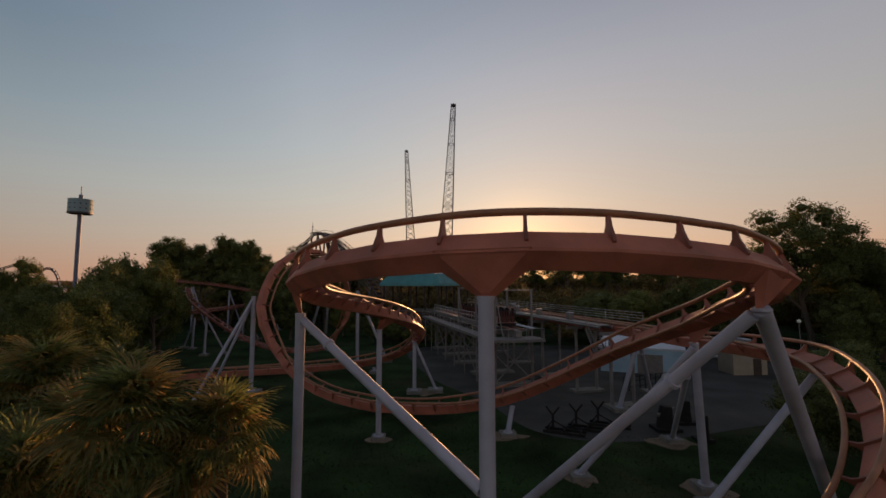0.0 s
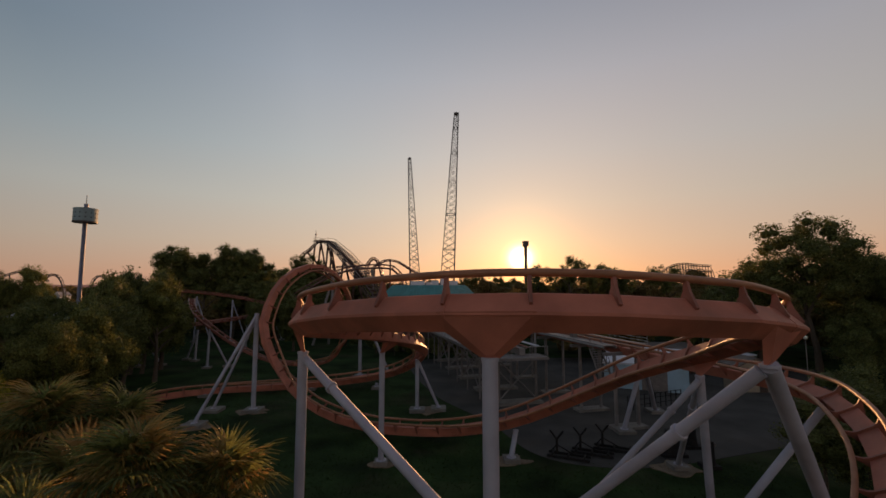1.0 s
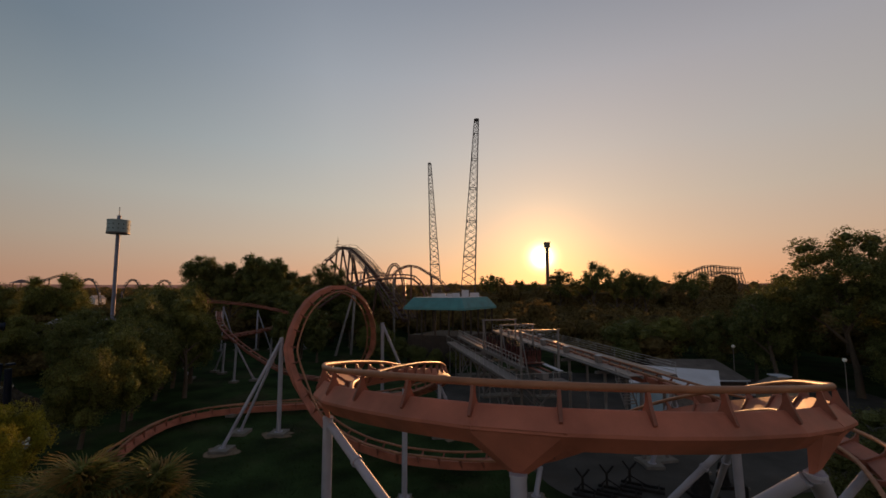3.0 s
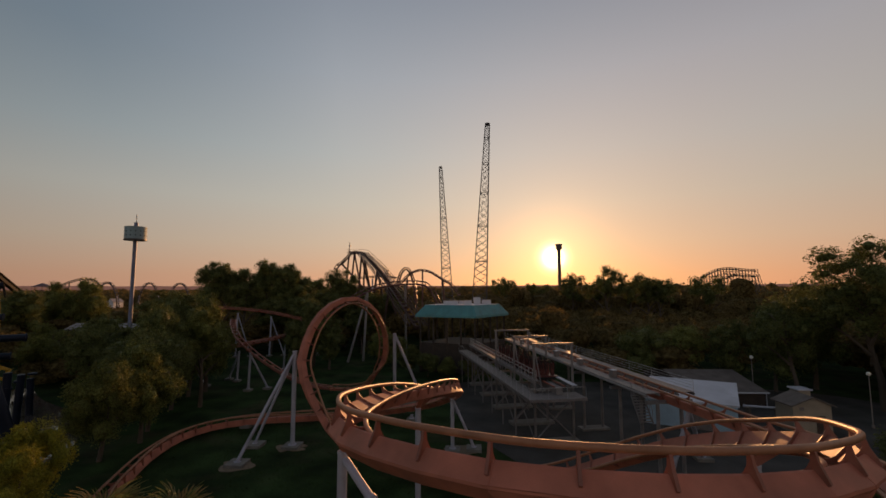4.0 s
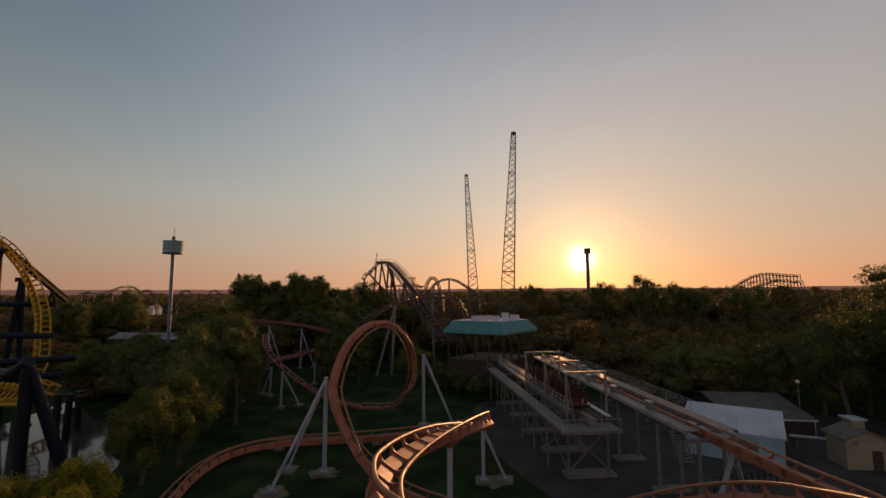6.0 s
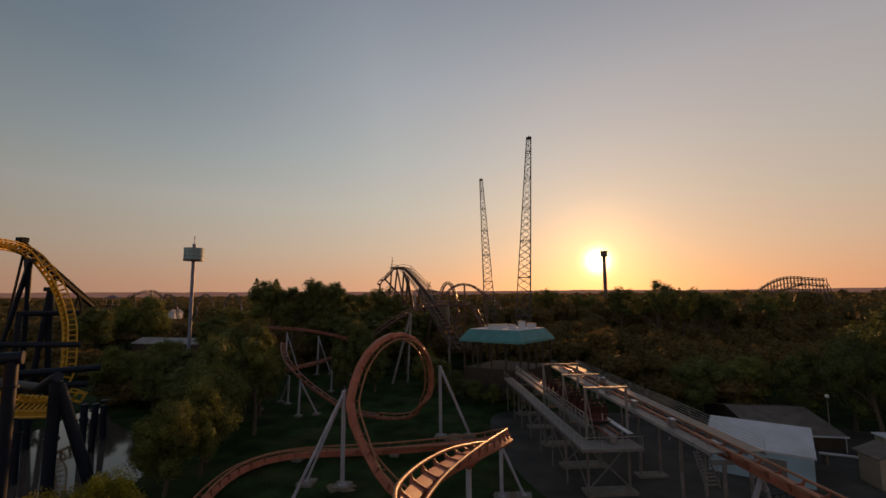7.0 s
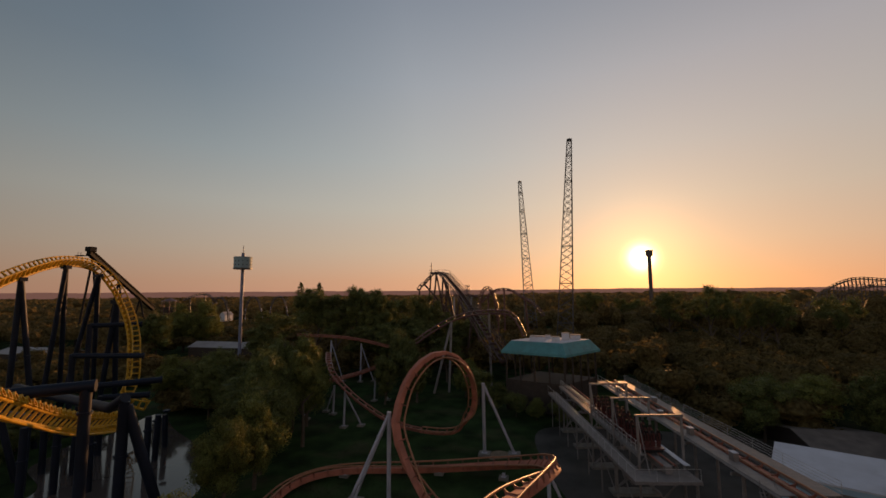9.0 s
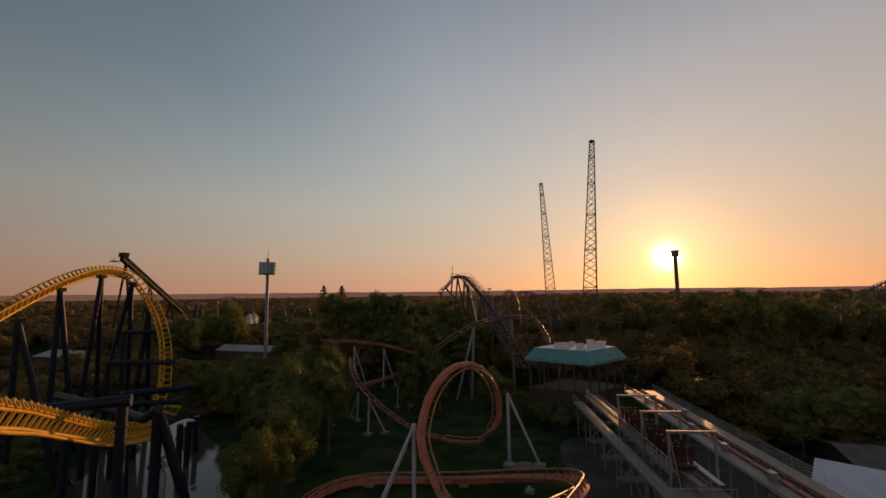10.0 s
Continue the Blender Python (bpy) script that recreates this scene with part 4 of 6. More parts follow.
def skid_rack(x, y, yaw):
    """A steel cradle with a Y-shaped head on two runners."""
    c, s = math.cos(yaw), math.sin(yaw)

    def at(u, v, z):
        return (x + u * c - v * s, y + u * s + v * c, z)
    ob = thing("skid_rack", "black steel Y-headed cradle on skid runners", "rack", (x, y, 0), "cradles")
    for v in (-0.45, 0.45):
        part("runner", Shape().beam(at(-1.6, v, 0.14), at(1.6, v, 0.14), 0.14, 0.18), BLACK, ob)
    for u in (-1.2, 0.0, 1.2):
        part("crosspiece", Shape().beam(at(u, -0.5, 0.28), at(u, 0.5, 0.28), 0.12), BLACK, ob)
    part("upright", Shape().beam(at(-0.9, 0, 0.3), at(-0.9, 0, 1.35), 0.16), BLACK, ob)
    for w in (-1, 1):
        part("arm", Shape().beam(at(-0.9, 0, 1.3), at(-0.9 + 0.5 * w, 0.1 * w, 1.95), 0.13), BLACK, ob)
        part("brace", Shape().beam(at(-0.9, 0, 0.9), at(-0.9 + 0.9 * (w + 1) - 0.5, 0.0, 0.3), 0.09), BLACK, ob)
    return ob


for x, y in ((9.2, 34.0), (11.3, 34.7), (13.4, 35.5)):
    skid_rack(x, y, radians(-25))
for x, y, w in ((17.5, 34.5, 1.6), (20.0, 36.0, 1.2), (19.0, 32.0, 1.0)):
    ob = thing("ride_part", "dark covered ride part standing in the yard", "machine part", (x, y, 0), "stored parts")
    part("skid", Shape().box((x, y, 0.15), (w * 1.2, w, 0.24)), BLACK, ob)
    part("body", Shape().tube([(x, y, 0.25), (x, y, 1.0), (x + 0.1, y, 1.9)], w * 0.45, 10, r_end=w * 0.28), BLACK, ob, smooth=True)
    part("bracket", Shape().beam((x - w * 0.4, y - 0.1, 1.2), (x + w * 0.5, y, 1.7), 0.18), GALV, ob)

# fence along the back of the yard
fence = thing("fence", "dark slatted yard fence", "fence", (20, 46, 0))
F0, F1 = Vector((19.5, 46.5, 0)), Vector((27, 49.5, 0))
for k in range(11):
    q = F0.lerp(F1, k / 10)
    part("post", Shape().box(q + Vector((0, 0, 0.8)), (0.08, 0.08, 1.6)), BLACK, fence)
for z in (0.5, 1.1, 1.55):
    part("rail", Shape().beam(F0 + Vector((0, 0, z)), F1 + Vector((0, 0, z)), 0.06), BLACK, fence)

# ---- yellow coaster over the pond ----
CHEV = plate([(-0.72, 0.0), (-0.62, 0.10), (0.0, -0.42), (0.62, 0.10), (0.72, 0.0), (0.16, -0.72), (-0.16, -0.72)], 0.12, YELLOW, "tie")


def tube_track(label, rows, spacing=1.3, mat=YELLOW, tie=CHEV, gauge=1.3, r_rail=0.11, r_spine=0.28, drop=0.75, cat="roller coaster", hoods=()):
    full = frames_along(rows)
    c = spline(full, spacing)
    tr = thing("coaster_track", label, cat, (c[0][0], c[0][1], 0), "coaster tracks")
    fr = [frame_at(c, i) for i in range(len(c))]
    for side in (-1, 1):
        part("rail", Shape().tube([p + s * side * gauge / 2 for p, t, s, u in fr], r_rail, 8), mat, tr, smooth=True)
    part("spine", Shape().tube([p - u * drop for p, t, s, u in fr], r_spine, 10), mat, tr, smooth=True)
    for p, t, s, u in fr:
        place_on(tie, tr, "tie", p, s, t, u)
        for hood in hoods:
            place_on(hood, tr, "hood", p, s, t, u)
    return c


CHEV_DEEP = plate([(-1.12, -0.08), (-1.12, 0.12), (-0.95, 0.12), (0.0, -0.95), (0.95, 0.12), (1.12, 0.12), (1.12, -0.08), (0.95, -0.22), (0.2, -1.5), (-0.2, -1.5), (-0.95, -0.22)], 0.2, YELLOW, "tie")
tube_track("yellow steel coaster track arching high over the pond", [
    (-66.5, 19.1, 10.2, 0), (-71.7, 26.9, 16.4, 5), (-77.4, 36.5, 22.8, 5), (-83.5, 48.7, 28.4, 0.1, -0.1, 0.98), (-88.7, 58.7, 31.0, 0.25, -0.05, 0.96), (-91.4, 66.6, 30.3, 0.6, 0.1, 0.78), (-88.5, 68.6, 26, 0.85, 0.15, 0.5), (-84.8, 68.4, 21.3, 0.93, 0.2, 0.3), (-81.7, 67.4, 16.9, 0.95, 0.22, 0.22),
    (-79.2, 65.7, 12.7, 0.95, 0.22, 0.2), (-77.7, 64.4, 8.8, 0.93, 0.25, 0.25), (-76.6, 62.5, 6.3, 0.8, 0.3, 0.5), (-73.9, 64.1, 4.8, 0.3, 0.4, 0.86)],
    spacing=1.15, gauge=2.1, drop=1.5, r_spine=0.24, r_rail=0.13, tie=CHEV_DEEP)


RIB = plate([(-0.86, 0.06), (-0.66, 0.06), (-0.10, -0.56), (0.10, -0.56), (0.66, 0.06), (0.86, 0.06), (0.20, -0.82), (-0.20, -0.82)], 0.13, YELLOW, "tie")


def hood_mesh(w):
    """A folded, gable-ended hood beyond one rail, open on top."""
    outer = [(-0.36, 0.78), (-0.36, 1.18), (0.0, 1.5), (0.36, 1.18), (0.36, 0.78)]
    inner = [(-0.26, 0.86), (-0.26, 1.14), (0.0, 1.37), (0.26, 1.14), (0.26, 0.86)]
    rings = [[(w * b, a, z) for a, b in edge] for edge, z in ((outer, -0.12), (outer, 0.26), (inner, 0.26), (inner, -0.04))]
    faces = [(r * 5 + k, r * 5 + (k + 1) % 5, r * 5 + 5 + (k + 1) % 5, r * 5 + 5 + k) for r in range(3) for k in range(5)]
    return Shape().add([p for ring in rings for p in ring], faces + [(4, 3, 2, 1, 0), (15, 16, 17, 18, 19)]).mesh("hood", YELLOW)


HOODS = [hood_mesh(-1)]
tube_track("yellow steel coaster track skimming low over the pond", [
    (-28.5, 10.9, 20.8, -60), (-32.9, 15.5, 18.8, -62), (-36.1, 19, 17.4, -65), (-40, 23.3, 15.45, -69), (-47.1, 32.2, 11.5, -76), (-53.3, 42.2, 8.5, -80)],
    spacing=1.15, gauge=1.55, drop=0.75, r_spine=0.2, r_rail=0.12, tie=RIB, hoods=HOODS)


def blue_support(top, feet, r=0.4, label="navy blue tubular coaster support standing in the pond"):
    top = Vector(top)
    ob = thing("track_support", label, "coaster support", (feet[0][0], feet[0][1], 0), "navy supports")
    for f in feet:
        leg = part("leg", Shape().tube([(f[0], f[1], -0.1), top], r, 14), NAVY, ob, smooth=True)
        part("flange", Shape().tube([Vector(f).lerp(top, 0.55) - Vector((0, 0, 0.1)), Vector(f).lerp(top, 0.55) + Vector((0, 0, 0.1))], r * 1.25, 14), NAVY, leg)
    part("crosshead", Shape().box(top + Vector((0, 0, 0.1)), (r * 3.4, r * 2.6, r * 1.6)), NAVY, ob)
    return ob


blue_support((-88.6, 58.8, 29.2), [(-92.4, 58.6, 0), (-92.8, 62.4, 0)])
blue_support((-83.6, 49.0, 26.6), [(-84.4, 49.0, 0), (-82.6, 52.2, 0)])
blue_support((-91.6, 67.0, 28.0), [(-99.0, 66.6, 0), (-95.6, 70.6, 0)], r=0.42)
blue_support((-75.0, 39.0, 22.2), [(-75.8, 39.4, 0), (-70.8, 42.6, 0)])
blue_support((-90.3, 70.1, 22.6), [(-93.3, 70.0, 0), (-91.8, 72.4, 0)], r=0.5)
for a, b in (((-88.2, 63.5, 18.3), (-84.4, 70.8, 18.1)), ((-83.6, 57.5, 13.6), (-74.6, 63.0, 13.1)), ((-66.5, 47.5, 11.2), (-61.8, 55.0, 10.9)), ((-69.5, 52.0, 8.5), (-65.2, 56.2, 8.2))):
    ob = thing("outrigger", "navy blue horizontal outrigger tube to the yellow track", "coaster support", (a[0], a[1], 0), "navy outriggers")
    part("tube", Shape().tube([a, b], 0.46, 12), NAVY, ob, smooth=True)
    part("clamp", Shape().tube([Vector(b), Vector(b) + (Vector(b) - Vector(a)).normalized() * 0.15], 0.58, 12), NAVY, ob)
    part("post", Shape().tube([(a[0], a[1], -0.1), (a[0], a[1], a[2] + 0.3)], 0.46, 12), NAVY, ob, smooth=True)

ob = thing("cross_tube", "navy blue horizontal tube carrying the yellow track", "coaster support", (-38.8, 26.9, 0), "navy portals")
part("crossbeam", Shape().tube([(-56.0, 12.4, 16.2), (-44.4, 22.3, 16.6), (-38.6, 27.1, 16.8)], 0.46, 18), NAVY, ob, smooth=True)
part("end_cap", Shape().tube([(-38.62, 27.08, 16.8), (-38.5, 27.18, 16.8)], 0.5, 18), NAVY, ob)
part("post", Shape().tube([(-39.0, 26.8, -0.1), (-39.0, 26.8, 16.7)], 0.42, 16), NAVY, ob, smooth=True)
for z in (6.0, 14.6):
    part("flange", Shape().tube([(-39.0, 26.8, z), (-39.0, 26.8, z + 0.2)], 0.55, 16), NAVY, ob)
ob = thing("cross_tube", "navy blue portal with a raking end over the pond", "coaster support", (-44.4, 34.7, 0), "navy portals")
part("crossbeam", Shape().tube([(-68, 40, 12.6), (-46.5, 34.9, 12.6), (-44.0, 34.4, 13.9)], 0.5, 16), NAVY, ob, smooth=True)
part("post", Shape().tube([(-44.6, 34.7, -0.1), (-44.3, 34.6, 13.4)], 0.5, 16), NAVY, ob, smooth=True)
part("raking_leg", Shape().tube([(-44.2, 34.8, 13.0), (-41.5, 37.5, -0.1)], 0.5, 16), NAVY, ob, smooth=True)
part("flange", Shape().tube([(-44.5, 34.7, 8.0), (-44.5, 34.7, 8.25)], 0.64, 16), NAVY, ob)
for k, (x, y, z) in enumerate(((-56.4, 48.4, 7.5), (-59.3, 52.4, 6.5), (-62.6, 57.2, 5), (-62, 41, 9.3), (-66, 46, 9.0), (-70, 45, 8.8), (-60.5, 36.5, 9.3), (-66.5, 40.5, 9.0), (-58.5, 42.5, 9.2))):
    ob = thing("pond_post", "navy blue post standing in the pond", "coaster support", (x, y, 0), "pond posts")
    part("post", Shape().tube([(x, y, -0.1), (x + 0.3 * math.sin(k * 2.1), y, z)], 0.4, 14), NAVY, ob, smooth=True)
    part("flange", Shape().tube([(x, y, 5.5), (x, y, 5.75)], 0.52, 14), NAVY, ob)
    if k > 2 and k % 2:
        part("crossbeam", Shape().tube([(x - 4.5, y + 1.0, z - 0.2), (x + 2.0, y - 0.4, z)], 0.42, 12), NAVY, ob, smooth=True)
lift = thing("lift_structure", "dark steel lift hill of another coaster against the sky", "roller coaster", (-218, 157, 0))
LA, LB = Vector((-216, 156, 46)), Vector((-249, 222, 16.5))
for o in (-1.1, 1.1):
    part("rail", Shape().tube([LA + Vector((o, o * 0.3, 0)), LB + Vector((o, o * 0.3, 0))], 0.4, 8), BLACK, lift)
part("spine", Shape().beam(LA - Vector((0, 0, 1.4)), LB - Vector((0, 0, 1.4)), 1.8, 2.2), BLACK, lift)
for k in range(28):
    part("tie", Shape().box(LA.lerp(LB, k / 27) - Vector((0, 0, 0.5)), (2.8, 0.5, 0.5)), BLACK, lift)
part("top_platform", Shape().box(LA + Vector((-2.6, -1.5, -3.0)), (4.6, 2.4, 0.35)), BLACK, lift)
part("drive_housing", Shape().box(LA + Vector((0.4, 0.6, 0.2)), (3.4, 3.0, 2.2)), BLACK, lift)
for dx in (-4.6, -2.8):
    part("handrail_post", Shape().beam(LA + Vector((dx, -1.5, -3.0)), LA + Vector((dx, -1.5, -1.2)), 0.16), BLACK, lift)
for k in (0.05, 0.4, 0.75):
    q = LA.lerp(LB, k)
    for dx in (-3, 3):
        part("leg", Shape().tube([q - Vector((0, 0, 1.8)), (q.x + dx, q.y + dx, 0)], 0.5, 10), BLACK, lift)

# ---- towers and rides farther off ----
def lattice_mast(base, top, w0, w1, label, bays=34):
    ob = thing("lattice_mast", label, "mast", base, "catapult masts")
    b, t = Vector(base), Vector(top)
    corner = [Vector((math.cos(a), math.sin(a), 0)) for a in (math.pi / 4, 3 * math.pi / 4, 5 * math.pi / 4, 7 * math.pi / 4)]
    legs = [(b + c * w0 * 0.707, t + c * w1 * 0.707) for c in corner]
    for a, e in legs:
        part("leg", Shape().tube([a, e], 0.14, 8), STEEL_DARK, ob)
    cut = [1 - (1 - k / bays) ** 1.25 for k in range(bays + 1)]
    for k in range(bays):
        for i in range(4):
            a0, a1 = legs[i][0].lerp(legs[i][1], cut[k]), legs[i][0].lerp(legs[i][1], cut[k + 1])
            c0, c1 = legs[(i + 1) % 4][0].lerp(legs[(i + 1) % 4][1], cut[k]), legs[(i + 1) % 4][0].lerp(legs[(i + 1) % 4][1], cut[k + 1])
            part("brace", Shape().tube([a0, c1], 0.072, 5, caps=False), STEEL_DARK, ob)
            part("brace", Shape().tube([c0, a1], 0.072, 5, caps=False), STEEL_DARK, ob)
            if k % 5 == 0:
                part("ring_bar", Shape().tube([a0, c0], 0.12, 5, caps=False), STEEL_DARK, ob)
    part("head", Shape().box(t, (w1 * 1.15, w1 * 1.1, 0.5)), STEEL_DARK, ob)
    part("sheave", Shape().tube([t + Vector((-0.2, 0, 0.45)), t + Vector((0.2, 0, 0.45))], 0.3, 10), STEEL_DARK, ob)
    return ob


lattice_mast((1.7, 147.6, 0), (5.95, 147.6, 75.8), 5.6, 1.5, "tall dark steel lattice mast of a catapult ride")
lattice_mast((-10.6, 204.7, 0), (-14.5, 204.7, 77.0), 5.8, 1.4, "tall dark steel lattice mast leaning slightly outward")

gy = thing("observation_ride", "slim tower ride with a pale round gondola", "tower", (-105.7, 126.5, 0))
part("pole", Shape().tube([(-105.7, 126.5, 0), (-105.7, 126.5, 38.4)], 0.56, 14), BLUEGREY, gy, smooth=True)
part("mast", Shape().tube([(-105.7, 126.5, 38.4), (-105.7, 126.5, 41.0)], 0.1, 8), STEEL_DARK, gy)
gd = part("gondola", Shape().tube([(-105.7, 126.5, 33.0), (-105.7, 126.5, 33.3), (-105.7, 126.5, 36.4), (-105.7, 126.5, 36.8)], 2.95, 28), GONDOLA, gy, "pale blue panelled gondola", smooth=True)
part("floor_ring", Shape().tube([(-105.7, 126.5, 32.7), (-105.7, 126.5, 33.1)], 3.05, 28), STEEL_DARK, gd)
part("roof_ring", Shape().tube([(-105.7, 126.5, 36.6), (-105.7, 126.5, 36.95)], 3.02, 28), GONDOLA, gd)
for k in range(14):
    a = 2 * math.pi * k / 14
    for z in (34.2, 35.5):
        d = Vector((math.cos(a), math.sin(a), 0))
        part("window", Shape().box(Vector((-105.7, 126.5, z)) + d * 2.95, (0.06, 0.30, 0.32), Matrix.Rotation(a, 3, "Z")), GLASSDARK, gd)

dt = thing("drop_tower", "tall thin drop tower dark against the sun", "tower", (93.5, 448.7, 0))
part("shaft", Shape().tube([(93.5, 448.7, 0), (93.5, 448.7, 60)], 1.8, 12), STEEL_DARK, dt)
part("head", Shape().box((93.5, 448.7, 60), (5.4, 5.4, 4.6)), STEEL_DARK, dt)
part("cap", Shape().box((93.5, 448.7, 62.8), (6.0, 6.0, 1.2)), STEEL_DARK, dt)


def far_track(label, rows, mat, r=0.45, feet=(), leg_mat=BLUEGREY, step=2.5, deep=0.9, legs="slate blue tubular leg", half=0.8, leg_r=0.36):
    c = spline(frames_along([(*p, 0) for p in rows]), step)
    tr = thing("coaster_track", label, "roller coaster", (c[0][0], c[0][1], 0), "far coaster tracks")
    fr = [frame_at(c, i) for i in range(len(c))]
    for side in (-1, 1):
        part("rail", Shape().tube([p + s * side * half for p, t, s, u in fr], 0.16 * min(1, half + 0.2), 6), mat, tr)
    part("spine", Shape().tube([p - u * deep for p, t, s, u in fr], r, 8), mat, tr)
    for p, t, s, u in fr:
        part("tie", Shape().box(p - u * deep * 0.45, (2.1 * half, 0.25, deep * 0.78), Matrix((s, t, u)).transposed()), mat, tr)
    for top, foot in feet:
        part("leg", Shape().tube([top, foot], leg_r, 8), leg_mat, tr, legs)
    return tr


far_track("dark brown lift hill of a looping coaster on splayed legs", [(-13, 97, 9), (-20, 112, 15.6), (-32.2, 143, 24.4), (-43.6, 167.5, 31.7), (-47.2, 169.7, 32.5), (-50.0, 170.8, 31.9), (-51.2, 170.1, 30.0), (-52.2, 169.4, 28.6), (-53.2, 168.0, 27.6), (-53.9, 165.8, 25.6)],
          LIFTGREY, 0.3, leg_mat=LIFTGREY, legs="", deep=0.8, feet=[((-44, 167.5, 30.6), (-46.5, 169.5, 0)), ((-44, 167.5, 30.6), (-37, 170.5, 0)), ((-47.4, 169.7, 31.5), (-51.0, 171.7, 0)), ((-47.4, 169.7, 31.5), (-42.0, 173.7, 0)), ((-50.0, 170.8, 31.0), (-52.8, 172, 0)), ((-52.6, 169.4, 27.6), (-40.5, 171.1, 14)),
                                                           ((-53.7, 166.5, 25.6), (-54.0, 167.8, 0)), ((-40.5, 159, 28.4), (-42, 161, 0)), ((-40.5, 159, 28.4), (-35.5, 161, 0)), ((-32.2, 143, 23.6), (-36, 146, 0)), ((-32.2, 143, 23.6), (-28, 148, 0)), ((-24, 121, 17.6), (-27, 124, 0)), ((-24, 121, 17.6), (-20, 124, 0))])
for label, side in (("brown steel catwalk on one side of the lift track", -1.9), ("brown steel catwalk on the other side of the lift track", 1.9)):
    CW = [Vector((-13 + side, 97 + side * 0.3, 9.0)), Vector((-20 + side, 112 + side * 0.3, 15.5)), Vector((-32.2 + side, 143 + side * 0.3, 24.3)), Vector((-43.6 + side, 167.5 + side * 0.3, 31.6)), Vector((-47.2 + side, 169.7 + side * 0.6, 32.4)), Vector((-50.0, 170.8 + side, 31.8))]
    cw = thing("catwalk", label, "catwalk", (CW[0].x, CW[0].y, 0), "lift catwalks")
    for a, b in zip(CW[:-1], CW[1:]):
        part("stringer", Shape().beam(a - Vector((0.35, 0, 0)), b - Vector((0.35, 0, 0)), 0.14, 0.26), LIFTGREY, cw)
        part("stringer", Shape().beam(a + Vector((0.35, 0, 0)), b + Vector((0.35, 0, 0)), 0.14, 0.26), LIFTGREY, cw)
        n = max(int((b - a).length / 1.6), 2)
        for k in range(n):
            q = a.lerp(b, k / n)
            part("tread", Shape().box(q, (0.7, 0.5, 0.06)), LIFTGREY, cw)
            if k % 2 == 0:
                part("handrail_post", Shape().beam(q + Vector((0.35 if side > 0 else -0.35, 0, 0)), q + Vector((0.35 if side > 0 else -0.35, 0, 1.15)), 0.09), LIFTGREY, cw)
        part("handrail", Shape().beam(a + Vector((0.35 if side > 0 else -0.35, 0, 1.15)), b + Vector((0.35 if side > 0 else -0.35, 0, 1.15)), 0.1), LIFTGREY, cw)
pole = thing("flagpole", "thin pole on top of the lift hill", "pole", (-49.8, 170.8, 32.5))
part("pole", Shape().tube([(-49.8, 170.8, 32.5), (-49.8, 170.8, 36.6)], 0.1, 6), STEEL_DARK, pole)
part("beacon", Shape().box((-49.8, 170.8, 34.9), (0.7, 0.5, 0.4)), STEEL_DARK, pole)
far_track("maroon coaster track in a tall narrow arch", [(-32.6, 182, 12), (-32.2, 182, 18), (-31.4, 182, 22.4), (-30.2, 182, 25.2), (-28.2, 182, 26.6), (-26.2, 182, 25.4), (-24.8, 182, 22.4), (-23.8, 182, 18), (-23.2, 182, 12)], BROWN, 0.36, [((-23.6, 181, 14), (-23.4, 181, 0))], step=1.4, leg_mat=BROWN, legs="")
far_track("thin maroon coaster track falling away behind the arch", [(-31, 186, 20), (-27.5, 185, 23.6), (-24.2, 184, 25.2), (-21.2, 182.5, 25.7), (-17.5, 181, 24.8), (-14.2, 179.5, 22.8), (-11.6, 178, 21.2), (-8, 176, 19), (-5, 173, 15)], BROWN, 0.22,
          [((-21, 182.5, 25), (-21, 182.5, 0)), ((-12, 178, 20.6), (-10.5, 178, 0)), ((-28, 185, 22.6), (-29, 185, 0))], deep=0.6, leg_mat=BROWN, legs="")
far_track("thin maroon track running level past the lift hill", [(-50, 188, 22.5), (-44, 188, 23.0), (-38, 187, 23.2), (-33, 185, 22.4)], BROWN, 0.2, [((-44, 188, 22), (-44, 188, 0)), ((-36, 186.6, 22), (-36, 186.6, 0))], deep=0.5, leg_mat=GREY, legs="pale tubular leg")
mast_lamp = thing("light_pole", "thin pole with a cluster of floodlights", "light pole", (-45.5, 230, 0))
part("pole", Shape().tube([(-45.5, 230, 0), (-45.5, 230, 27.4)], 0.28, 8), STEEL_DARK, mast_lamp)
for z in (25.4, 27.2):
    part("crossbar", Shape().box((-45.5, 230, z), (2.2, 0.3, 0.3)), STEEL_DARK, mast_lamp)
    for dx in (-0.9, 0.0, 0.9):
        part("floodlight", Shape().box((-45.5 + dx, 229.7, z + 0.45), (0.6, 0.5, 0.6)), STEEL_DARK, mast_lamp)
for x, y, w, h in ((-231.5, 259, 8.6, 22.3), (-223.5, 285, 8.0, 22.3), (-223, 316, 8.8, 22.4)):
    far_track("thin dark coaster track in an arch beyond the trees", [(x - w, y, 6), (x - w * 0.85, y, h * 0.62), (x - w * 0.5, y, h * 0.9), (x, y, h), (x + w * 0.5, y, h * 0.9), (x + w * 0.85, y, h * 0.62), (x + w, y, 6)],
              STEEL_DARK, 0.35, [((x + w * k, y, h * 0.6), (x + w * k * 1.25, y + 2, 0)) for k in (-0.85, 0.85)], leg_mat=GREY, legs="pale tubular leg")

